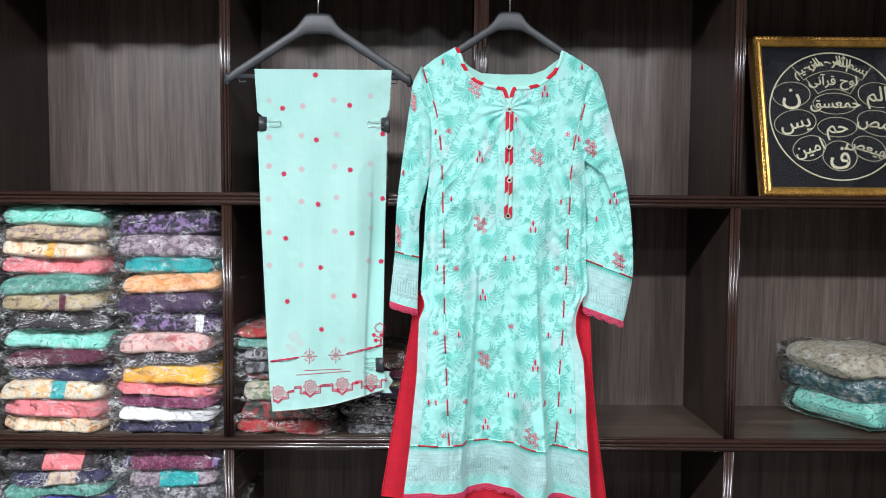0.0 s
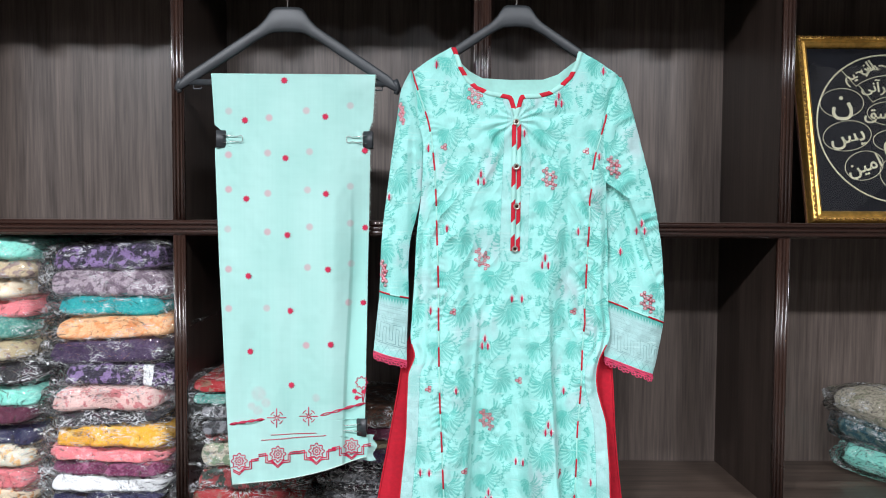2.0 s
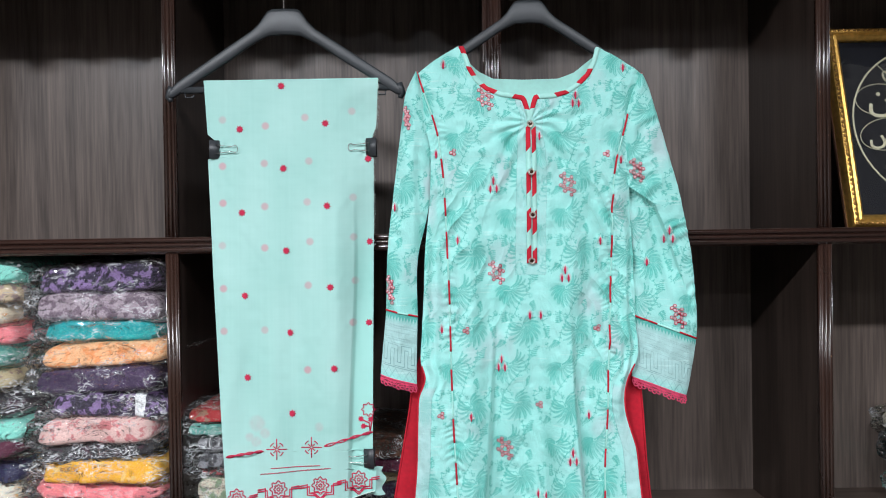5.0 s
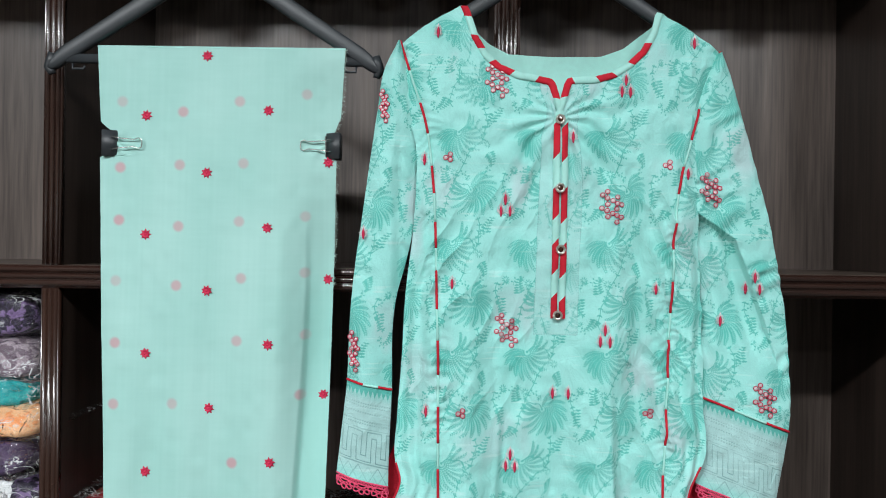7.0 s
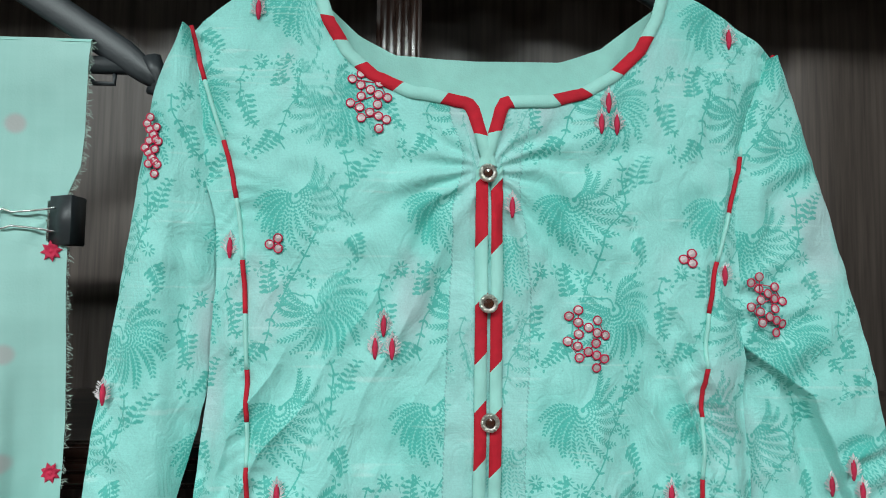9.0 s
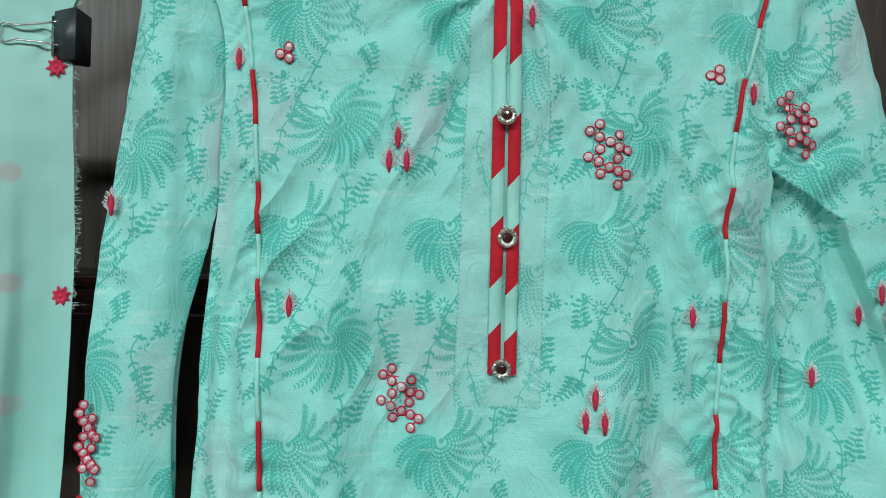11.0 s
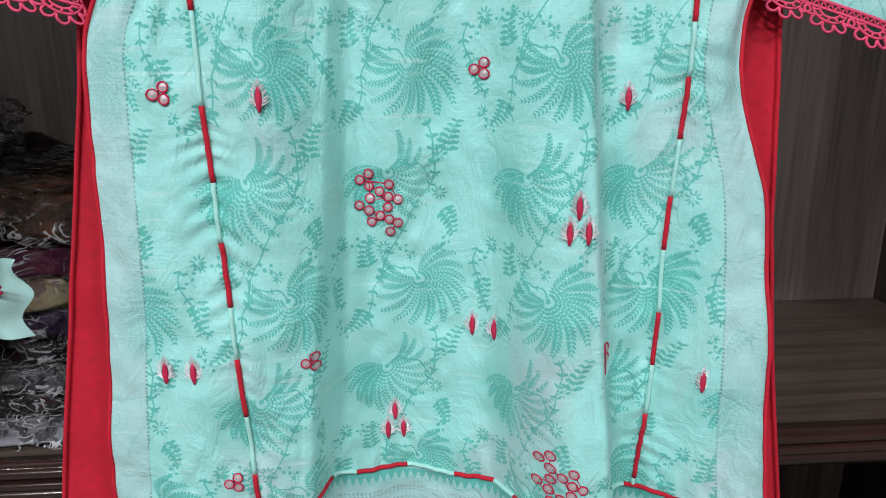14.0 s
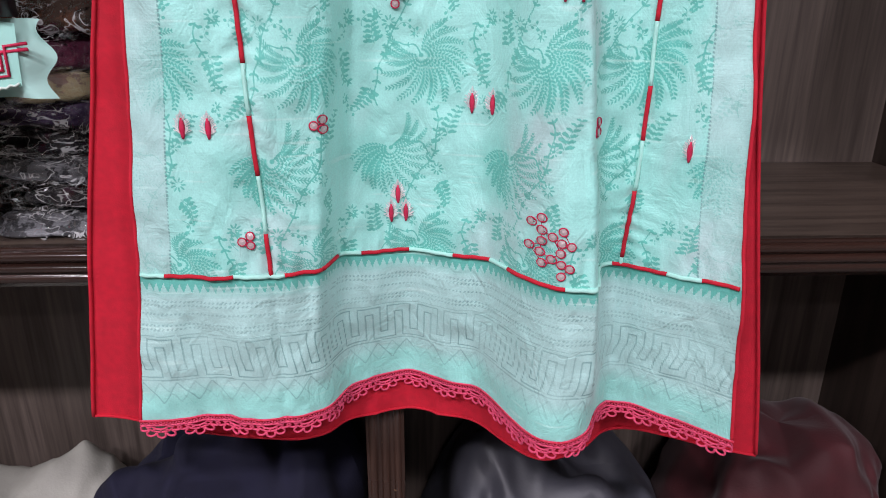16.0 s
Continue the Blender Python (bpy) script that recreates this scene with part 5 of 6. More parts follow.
STAR = star_mesh(0.0075)
STARS = [(-0.284, 1.564), (-0.359, 1.488), (-0.206, 1.496), (-0.282, 1.417), (-0.1305, 1.432), (-0.357, 1.339), (-0.205, 1.349), (-0.279, 1.270), (-0.1305, 1.284), (-0.354, 1.191), (-0.201, 1.204), (-0.274, 1.124), (-0.1335, 1.139), (-0.351, 1.045), (-0.196, 1.059), (-0.272, 0.980)]
for i, (x, z) in enumerate(STARS):
    o = new("embroidered_star", STAR)
    o.parent = scarf
    x, z = x * 1.003, 1.25 + (z - 1.25) * 1.003
    p = scarf_at(x, z, 0.0004)
    o.matrix_local = pose(float(p[0]), float(p[1]), float(p[2]), 0, i * 9.0, 0)


def thread(name, paths, r=0.0009, closed=False, label="", mat=None):
    bm = bmesh.new()
    for p in paths:
        q = []
        for x, z in p:
            a = scarf_at(x, z, 0.0008)
            q.append((float(a[0]), float(a[1]), float(a[2])))
        tube(bm, q, r, 5, closed)
    return part(name, bm, mat or M_THREAD, scarf, label, True)


def circle(x, z, r, n=16, wob=0.0, m=8):
    return [(x + (r + wob * math.cos(m * 2 * math.pi * k / n)) * math.cos(2 * math.pi * k / n), z + (r + wob * math.cos(m * 2 * math.pi * k / n)) * math.sin(2 * math.pi * k / n)) for k in range(n)]


ROS = [(-0.374, 0.831), (-0.299, 0.845), (-0.224, 0.851), (-0.156, 0.859)]
for x, z in ROS:
    thread("rosette", [circle(x, z, 0.0135, 48, 0.0022), circle(x, z, 0.0075, 40, 0.0014), circle(x, z, 0.0028, 12)], 0.0010, True, "red outlined rosette")
    for k in range(2):
        o = 0.0036 * k
        w = 0.0235 - o
        top = z + 0.002 - o * 0
        thread("stepped_border", [[(x - 0.0375, top - 0.004 - o), (x - w, top - 0.001 - o), (x - w, z - 0.0175 + o), (x - 0.010, z - 0.018 + o), (x, z - 0.0265 + o), (x + 0.010, z - 0.0165 + o), (x + w, z - 0.0155 + o), (x + w, top + 0.001 - o), (x + 0.0375, top + 0.003 - o)] if x > -0.36 else [(x - 0.012, z - 0.020 + o), (x, z - 0.0265 + o), (x + 0.010, z - 0.0165 + o), (x + w, z - 0.0155 + o), (x + w, top - o), (x + 0.0375, top + 0.003 - o)]], 0.0012)
    thread("rosette_stitches", [[(x - 0.016, z - 0.013), (x + 0.016, z - 0.012)], [(x - 0.012, z - 0.016), (x, z - 0.022), (x + 0.012, z - 0.0155)]], 0.0008)
for x, z in ((-0.301, 0.916), (-0.239, 0.919)):
    arms = []
    for k in range(8):
        a = math.pi * k / 4
        L = 0.0185 if k % 2 == 0 else 0.0085
        arms.append([(x + 0.002 * math.cos(a), z + 0.002 * math.sin(a)), (x + L * math.cos(a), z + L * math.sin(a))])
    thread("cross_medallion", arms, 0.0009, False, "red cross-shaped medallion")
    thread("medallion_arcs", [[(x + 0.0125 * math.cos(b + 0.35 * s), z + 0.0125 * math.sin(b + 0.35 * s)) for s in (-1, -0.5, 0, 0.5, 1)] for b in (math.pi / 4, 3 * math.pi / 4, 5 * math.pi / 4, 7 * math.pi / 4)], 0.0009)
braid = []
for x0, z0, x1, z1 in ((-0.392, 0.903, -0.325, 0.913), (-0.216, 0.921, -0.129, 0.944)):
    n = 26
    for s in (-1, 1):
        braid.append([(x0 + (x1 - x0) * k / n, z0 + (z1 - z0) * k / n + s * 0.0021 * math.sin(math.pi * k / 6.5)) for k in range(n + 1)])
    braid.append([(x0, z0), (x1, z1)])
thread("braided_line", braid[:3], 0.0009, False, "red braided line")
thread("braided_line", braid[3:], 0.0009, False, "red braided line")
thread("dashed_line", [[(-0.312 + 0.088 * k / 30, 0.882 + 0.004 * k / 30 + 0.0006 * (k % 2)) for k in range(31)], [(-0.331 + 0.126 * k / 40, 0.871 + 0.010 * k / 40 + 0.0011 * (k % 2)) for k in range(41)]], 0.0007)
thread("corner_flower", [circle(-0.137, 0.984, 0.0105, 40, 0.0020)], 0.0009, True)
thread("corner_stems", [[(-0.134, 0.946), (-0.136, 0.960), (-0.148, 0.966)], [(-0.134, 0.946), (-0.131, 0.962), (-0.129, 0.975)], [(-0.137, 0.954), (-0.146, 0.956)]], 0.0012)
for x, z in ((-0.1505, 0.967), (-0.146, 0.954), (-0.133, 0.966)):
    o = new("embroidered_star", STAR)
    o.parent = scarf
    p = scarf_at(x, z, 0.0004)
    o.matrix_local = pose(float(p[0]), float(p[1]), float(p[2]), 0, 20, 0) @ Matrix.Diagonal((0.8, 1, 0.8, 1))
xs = np.linspace(-0.387, -0.127, 90)
thread("hem_stitch", [[(x, float(SC_B(x)) + 0.0012 * (i % 2)) for i, x in enumerate(xs)]], 0.0009, False, "", plain("pale_hem", (0.60, 0.72, 0.66), 0.8))
# lower right corner, doubled back below the clip
fz, fx = np.linspace(0.879, 0.829, 24)[:, None], np.linspace(0, 1, 20)[None, :]
Xc = -0.152 + (0.0405 + 0.004 * np.sin(fz * 200)) * fx + 0 * fz
a, bq, c2 = scarf_at(Xc, fz + 0 * fx)
sheet("corner_flap", a, bq + 0.006 + 0.004 * np.sin(fx * 7 + fz * 60), c2, M_SCARF, scarf, dict(painted_ghost=0 * Xc, layer=0 * Xc, weave=0 * Xc + 0.7))


def binder_clip(x, z, side, tilt=0.0):
    """side: 1 where the wire handle lies to the right of the jaws."""
    t = thing("binder_clip", "black binder clip with a silver wire handle gripping the scarf's edge", "binder clip", "binder clips")
    y = float(scarf_depth(x, z))
    k = y / 1.57
    x, z = x * k, 1.25 + (z - 1.25) * k
    w, h = 0.019, 0.0165
    prof = [(0.0, -0.0050), (0.0, 0.0140), (0.0015, 0.0150), (w, 0.0065), (w, 0.0025), (0.0015, -0.0065)]
    bm = bmesh.new()
    ra, rb = [], []
    for q, dy in prof:
        ra.append(bm.verts.new((x + side * q, y + dy - 0.002, z - h)))
        rb.append(bm.verts.new((x + side * q, y + dy - 0.002, z + h)))
    for i in range(len(prof)):
        j = (i + 1) % len(prof)
        bm.faces.new((ra[i], ra[j], rb[j], rb[i]))
    bm.faces.new(ra[::-1])
    bm.faces.new(rb)
    bmesh.ops.recalc_face_normals(bm, faces=bm.faces[:])
    bmesh.ops.bevel(bm, geom=bm.edges[:], offset=0.0006, segments=2, affect="EDGES")
    part("clip_body", bm, M_BLACK, t, "", True)
    bm = bmesh.new()
    q = [(0.012, 0.008), (0.022, 0.0062), (0.040, 0.0045), (0.046, 0.0066), (0.0495, 0.0050), (0.0505, 0.0), (0.0495, -0.0050), (0.046, -0.0066), (0.040, -0.0045), (0.022, -0.0062), (0.012, -0.008)]
    tube(bm, [(x + side * a, y - 0.0055 - 0.02 * max(0, 0.02 - a), z + b_) for a, b_ in q], 0.0008, 6)
    part("wire_handle", bm, M_WIRE, t, "silver wire handle", True)


binder_clip(-0.4135, 1.453, 1)
binder_clip(-0.1155, 1.453, -1)
binder_clip(-0.1270, 0.8965, -1)

# ---------------------------------------------------------------- packed garments
def plastic_material():
    """Thin clear film: transparent, with sharp crinkled gloss and glints painted as white streaks."""
    m, nt, b = nodes_of("clear_film")
    nt.nodes.remove(b)
    out = nt.nodes["Material Output"]
    tc = nt.nodes.new("ShaderNodeTexCoord")
    mp = nt.nodes.new("ShaderNodeMapping")
    mp.inputs["Scale"].default_value = (13.0, 24.0, 34.0)
    mp.inputs["Rotation"].default_value = (0.0, 0.5, 0.3)
    nt.links.new(tc.outputs["Object"], mp.inputs[0])
    n1 = nd(nt, "ShaderNodeTexNoise", Scale=1.0, Detail=0.0, Roughness=0.5, Distortion=2.2)
    nt.links.new(mp.outputs[0], n1.inputs["Vector"])
    n2 = nd(nt, "ShaderNodeTexNoise", Scale=2.6, Detail=0.0, Distortion=1.5)
    nt.links.new(mp.outputs[0], n2.inputs["Vector"])
    ad = nt.nodes.new("ShaderNodeMath")
    ad.operation = "MULTIPLY_ADD"
    ad.inputs[1].default_value = 0.16
    nt.links.new(n2.outputs[0], ad.inputs[0])
    nt.links.new(n1.outputs[0], ad.inputs[2])
    sb = nt.nodes.new("ShaderNodeMath")
    sb.operation = "SUBTRACT"
    sb.inputs[1].default_value = 0.58
    nt.links.new(ad.outputs[0], sb.inputs[0])
    ab = nt.nodes.new("ShaderNodeMath")
    ab.operation = "ABSOLUTE"
    nt.links.new(sb.outputs[0], ab.inputs[0])
    bp = nd(nt, "ShaderNodeBump", Strength=1.0, Distance=0.040)
    nt.links.new(ab.outputs[0], bp.inputs["Height"])
    fr = nd(nt, "ShaderNodeFresnel", IOR=1.5)
    nt.links.new(bp.outputs[0], fr.inputs["Normal"])
    mr = nd(nt, "ShaderNodeMapRange")
    mr.inputs[3].default_value, mr.inputs[4].default_value = 0.07, 0.95
    nt.links.new(fr.outputs[0], mr.inputs[0])
    gl = nd(nt, "ShaderNodeBsdfGlossy", Roughness=0.09)
    nt.links.new(bp.outputs[0], gl.inputs["Normal"])
    tr = nt.nodes.new("ShaderNodeBsdfTransparent")
    tr.inputs[0].default_value = (0.96, 0.97, 0.97, 1)
    mx = nt.nodes.new("ShaderNodeMixShader")
    nt.links.new(mr.outputs[0], mx.inputs[0])
    nt.links.new(tr.outputs[0], mx.inputs[1])
    nt.links.new(gl.outputs[0], mx.inputs[2])
    # mask of thin broken ridges where lamp glints are painted on the film
    mp2 = nt.nodes.new("ShaderNodeMapping")
    mp2.inputs["Scale"].default_value = (30.0, 40.0, 64.0)
    mp2.inputs["Rotation"].default_value = (0.2, 0.6, 0.4)
    nt.links.new(tc.outputs["Object"], mp2.inputs[0])
    info = nt.nodes.new("ShaderNodeObjectInfo")
    off = nt.nodes.new("ShaderNodeVectorMath")
    nt.links.new(mp2.outputs[0], off.inputs[0])
    jump = nt.nodes.new("ShaderNodeMath")
    jump.operation = "MULTIPLY"
    jump.inputs[1].default_value = 40.0
    nt.links.new(info.outputs["Random"], jump.inputs[0])
    nt.links.new(jump.outputs[0], off.inputs[1])
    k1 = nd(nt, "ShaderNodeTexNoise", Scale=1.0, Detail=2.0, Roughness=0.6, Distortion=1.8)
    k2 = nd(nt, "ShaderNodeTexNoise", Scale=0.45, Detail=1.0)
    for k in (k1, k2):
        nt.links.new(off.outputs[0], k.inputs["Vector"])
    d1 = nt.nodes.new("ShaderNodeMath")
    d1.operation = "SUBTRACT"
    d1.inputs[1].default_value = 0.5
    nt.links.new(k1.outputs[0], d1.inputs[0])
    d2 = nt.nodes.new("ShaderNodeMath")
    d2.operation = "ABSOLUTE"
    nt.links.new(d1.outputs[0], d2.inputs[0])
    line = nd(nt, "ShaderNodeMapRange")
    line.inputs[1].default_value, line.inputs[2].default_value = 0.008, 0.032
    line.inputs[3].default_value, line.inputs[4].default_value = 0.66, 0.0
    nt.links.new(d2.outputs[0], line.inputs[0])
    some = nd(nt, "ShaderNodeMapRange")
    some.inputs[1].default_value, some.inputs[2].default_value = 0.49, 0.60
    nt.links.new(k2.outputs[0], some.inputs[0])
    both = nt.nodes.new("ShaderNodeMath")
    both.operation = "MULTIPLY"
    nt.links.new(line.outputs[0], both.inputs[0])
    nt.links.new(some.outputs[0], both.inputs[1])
    # white diffuse colour for the painted glints
    glint_paint = nd(nt, "ShaderNodeBsdfDiffuse")
    glint_paint.inputs[0].default_value = (0.86, 0.87, 0.88, 1)
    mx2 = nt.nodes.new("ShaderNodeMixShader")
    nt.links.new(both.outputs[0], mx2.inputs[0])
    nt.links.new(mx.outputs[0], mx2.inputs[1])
    nt.links.new(glint_paint.outputs[0], mx2.inputs[2])
    nt.links.new(mx2.outputs[0], out.inputs[0])
    return m


M_FILM = plastic_material()


def fabric(name, base, accent, second, scale=58.0, amount=0.5):
    """Folded printed cloth: blotches of two further colours on a ground."""
    m, nt, b = nodes_of(name)
    tc = nt.nodes.new("ShaderNodeTexCoord")
    info = nt.nodes.new("ShaderNodeObjectInfo")
    add = nt.nodes.new("ShaderNodeVectorMath")
    nt.links.new(tc.outputs["Object"], add.inputs[0])
    nt.links.new(info.outputs["Random"], add.inputs[1])
    v = nd(nt, "ShaderNodeTexVoronoi", Scale=scale * 2.3, Randomness=1.0)
    v.feature = "F1"
    n = nd(nt, "ShaderNodeTexNoise", Scale=scale * 1.15, Detail=5.0, Roughness=0.6)
    n2 = nd(nt, "ShaderNodeTexNoise", Scale=scale * 4, Detail=4.0, Roughness=0.7)
    for q in (v, n, n2):
        nt.links.new(add.outputs[0], q.inputs["Vector"])
    r1 = nt.nodes.new("ShaderNodeValToRGB")
    r1.color_ramp.elements[0].position, r1.color_ramp.elements[1].position = 0.62 - 0.2 * amount, 0.66 - 0.2 * amount
    nt.links.new(n.outputs[0], r1.inputs[0])
    r2 = nt.nodes.new("ShaderNodeValToRGB")
    r2.color_ramp.elements[0].position, r2.color_ramp.elements[1].position = 0.54, 0.60
    nt.links.new(n2.outputs[0], r2.inputs[0])
    m1 = nt.nodes.new("ShaderNodeMix")
    m1.data_type = "RGBA"
    m1.inputs[6].default_value, m1.inputs[7].default_value = (*base, 1), (*second, 1)
    mu = nt.nodes.new("ShaderNodeMath")
    mu.operation = "MULTIPLY"
    mu.inputs[1].default_value = 0.25 + 0.5 * amount
    nt.links.new(r2.outputs[0], mu.inputs[0])
    nt.links.new(mu.outputs[0], m1.inputs[0])
    m2 = nt.nodes.new("ShaderNodeMix")
    m2.data_type = "RGBA"
    soft = nt.nodes.new("ShaderNodeMath")
    soft.operation = "MULTIPLY"
    soft.inputs[1].default_value = 0.75
    nt.links.new(r1.outputs[0], soft.inputs[0])
    nt.links.new(soft.outputs[0], m2.inputs[0])
    nt.links.new(m1.outputs[2], m2.inputs[6])
    m2.inputs[7].default_value = (*accent, 1)
    nt.links.new(m2.outputs[2], b.inputs["Base Color"])
    b.inputs["Roughness"].default_value = 0.75
    bp = nd(nt, "ShaderNodeBump", Strength=0.4, Distance=0.002)
    nt.links.new(n2.outputs[0], bp.inputs["Height"])
    nt.links.new(bp.outputs[0], b.inputs["Normal"])
    return m


PALETTE = dict(
    mint=((0.22, 0.60, 0.50), (0.40, 0.72, 0.62), (0.30, 0.66, 0.56), 0.3),
    beige=((0.52, 0.40, 0.26), (0.22, 0.14, 0.16), (0.60, 0.50, 0.36), 0.6),
    cream=((0.74, 0.62, 0.46), (0.70, 0.26, 0.05), (0.78, 0.70, 0.56), 0.3),
    pink=((0.72, 0.20, 0.22), (0.78, 0.36, 0.36), (0.70, 0.26, 0.27), 0.3),
    green=((0.06, 0.25, 0.21), (0.22, 0.45, 0.38), (0.45, 0.55, 0.42), 0.5),
    khaki=((0.42, 0.34, 0.20), (0.18, 0.09, 0.10), (0.50, 0.42, 0.28), 0.3),
    black=((0.012, 0.011, 0.014), (0.05, 0.01, 0.03), (0.12, 0.115, 0.13), 0.30),
    maroon=((0.09, 0.010, 0.035), (0.15, 0.03, 0.06), (0.05, 0.008, 0.03), 0.4),
    navy=((0.018, 0.016, 0.060), (0.03, 0.03, 0.09), (0.09, 0.10, 0.17), 0.30),
    multi=((0.66, 0.58, 0.46), (0.70, 0.36, 0.08), (0.30, 0.58, 0.55), 0.5),
    violet=((0.018, 0.013, 0.028), (0.30, 0.19, 0.40), (0.10, 0.07, 0.15), 0.55),
    lilac=((0.36, 0.29, 0.33), (0.10, 0.06, 0.09), (0.55, 0.48, 0.47), 0.6),
    teal=((0.010, 0.33, 0.34), (0.03, 0.46, 0.44), (0.28, 0.60, 0.58), 0.3),
    peach=((0.74, 0.42, 0.22), (0.72, 0.26, 0.08), (0.80, 0.58, 0.38), 0.5),
    aubergine=((0.045, 0.022, 0.065), (0.09, 0.05, 0.12), (0.16, 0.12, 0.20), 0.4),
    blush=((0.68, 0.46, 0.42), (0.50, 0.10, 0.12), (0.76, 0.60, 0.56), 0.45),
    yellow=((0.78, 0.40, 0.025), (0.80, 0.55, 0.22), (0.70, 0.36, 0.30), 0.35),
    plum=((0.14, 0.012, 0.065), (0.34, 0.10, 0.20), (0.42, 0.34, 0.38), 0.4),
    white=((0.78, 0.77, 0.74), (0.70, 0.68, 0.66), (0.80, 0.79, 0.77), 0.2),
    rose=((0.035, 0.055, 0.045), (0.42, 0.05, 0.06), (0.09, 0.16, 0.12), 0.7),
    leafy=((0.62, 0.58, 0.46), (0.09, 0.22, 0.10), (0.48, 0.20, 0.18), 0.6),
    silver=((0.05, 0.05, 0.055), (0.30, 0.30, 0.32), (0.16, 0.16, 0.17), 0.6),
    red=((0.36, 0.015, 0.020), (0.20, 0.16, 0.10), (0.46, 0.06, 0.05), 0.4),
    stone=((0.40, 0.36, 0.28), (0.16, 0.17, 0.10), (0.34, 0.30, 0.24), 0.4),
    seagreen=((0.010, 0.07, 0.09), (0.15, 0.21, 0.18), (0.03, 0.15, 0.17), 0.55),
    brown=((0.05, 0.025, 0.015), (0.16, 0.06, 0.03), (0.09, 0.05, 0.03), 0.5),
    blue=((0.03, 0.03, 0.25), (0.06, 0.07, 0.34), (0.16, 0.17, 0.40), 0.3),
)
lift = lambda c: tuple(min(0.80, 1.08 * v) for v in c)
FAB = {k: fabric("cloth_" + k, lift(a), lift(b_), lift(c), 58.0, w) for k, (a, b_, c, w) in PALETTE.items()}
WORDS = dict(mint="mint green", beige="beige patterned", cream="cream and orange", pink="salmon pink", green="bottle green patterned", khaki="khaki", black="black patterned", maroon="maroon", navy="navy blue", multi="cream multicoloured", violet="black and violet floral", lilac="greyish lilac patterned", teal="bright teal", peach="peach orange patterned", aubergine="dark aubergine", blush="pale blush floral", yellow="mustard yellow", plum="plum patterned", white="plain white", rose="dark green and rose", leafy="cream and leaf green", silver="black and silver", red="red patterned", stone="stone coloured", seagreen="dark sea green patterned", brown="dark brown", blue="royal blue")


def pillow(rng, w, d, h, grow, nx=46, nt_=30, flap=0.0):
    """A soft flat packet about its own centre: arrays of rows and columns."""
    a = np.linspace(-1, 1, nx)[None, :]
    th = np.linspace(0, 2 * math.pi, nt_)[:, None]
    e = 0.42
    prof = (1 - np.abs(a) ** 8) ** 0.5
    if flap:
        prof = np.where(np.abs(a) > 0.90, np.maximum(0.10, prof * 0.45) * (1 - 0.75 * (np.abs(a) - 0.90) / 0.10), prof)
    c, s = np.cos(th), np.sin(th)
    y = np.sign(c) * np.abs(c) ** e * (d / 2 + grow) * (0.80 + 0.20 * prof)
    z = np.sign(s) * np.abs(s) ** 0.40 * (h / 2 + grow) * prof
    x = a * (w / 2 + grow + flap) + 0 * th
    k = rng.uniform(0, 50)
    z = z + 0.10 * h * vnoise(x + k, y * 0.6, 0.07, 0.09, 71) * (1 - 0.6 * np.abs(a))
    y = y + 0.010 * vnoise(x + k, z, 0.045, 0.030, 72) + 0.004 * vnoise(x + k, z, 0.016, 0.010, 73)
    y = np.where(c < 0, y + 0.006 * np.sin(math.pi * 2 * (z / h + 0.1)) * (np.abs(a) < 0.96), y)
    if grow:
        z = z + 0.0030 * (1 - 2 * np.abs(vnoise(x * 1.0 + k, y, 0.014, 0.020, 74)))
        y = y + 0.0042 * (1 - 2 * np.abs(vnoise(x + k + 0.7 * z, z, 0.022, 0.013, 75)))
    sag = -0.25 * h * np.abs(a) ** 3 * rng.uniform(0.0, 0.5)
    return x, y, z + sag


def packet(cx, front, z0, z1, w, key, seed, tilt=0.0, yaw=0.0, band=None, d=0.235, place=""):
    """One folded garment in its clear bag; front: y of its nearest point."""
    rng = random.Random(seed)
    h = (z1 - z0) * 1.02
    kind = WORDS[key]
    t = thing("packed_garment", "folded %s garment in a clear glossy bag%s" % (kind, place), "packed garment", "packed garments", at=(cx, front + d / 2, (z0 + z1) / 2))
    t.rotation_euler = (0, radians(tilt), radians(yaw))
    x, y, z = pillow(random.Random(seed), w * 0.95, d, h * 1.06, 0.0)
    sheet("garment", x, y, z, FAB[key], t)
    if band:
        sel = (np.abs(x[0] - band[0]) < band[1])
        if sel.sum() > 1:
            xs_, ys_, zs_ = x[:, sel], y[:, sel], z[:, sel]
            sheet("label_band", xs_, ys_ * 1.012, zs_ * 1.03, FAB[band[2]], t)
    x, y, z = pillow(random.Random(seed), w * 0.95, d, h * 1.06, 0.0045, 66, 40, 0.032)
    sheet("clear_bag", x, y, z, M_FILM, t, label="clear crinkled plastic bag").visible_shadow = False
    return t


def px_z(y):
    return 1.216 - (y - 400) * 0.001372


def stack(cx, w, edges, keys, seed, front=1.630, bands=None, jitter=0.013, place=""):
    rng = random.Random(seed)
    for i, key in enumerate(keys):
        a, b_ = edges[i], edges[i + 1]
        packet(cx + rng.uniform(-jitter, jitter), front + rng.uniform(-0.004, 0.016), b_, a, w * rng.uniform(0.88, 1.02), key, seed * 100 + i, rng.uniform(-3.4, 3.4), rng.uniform(-3.5, 3.5), (bands or {}).get(i), place=place)


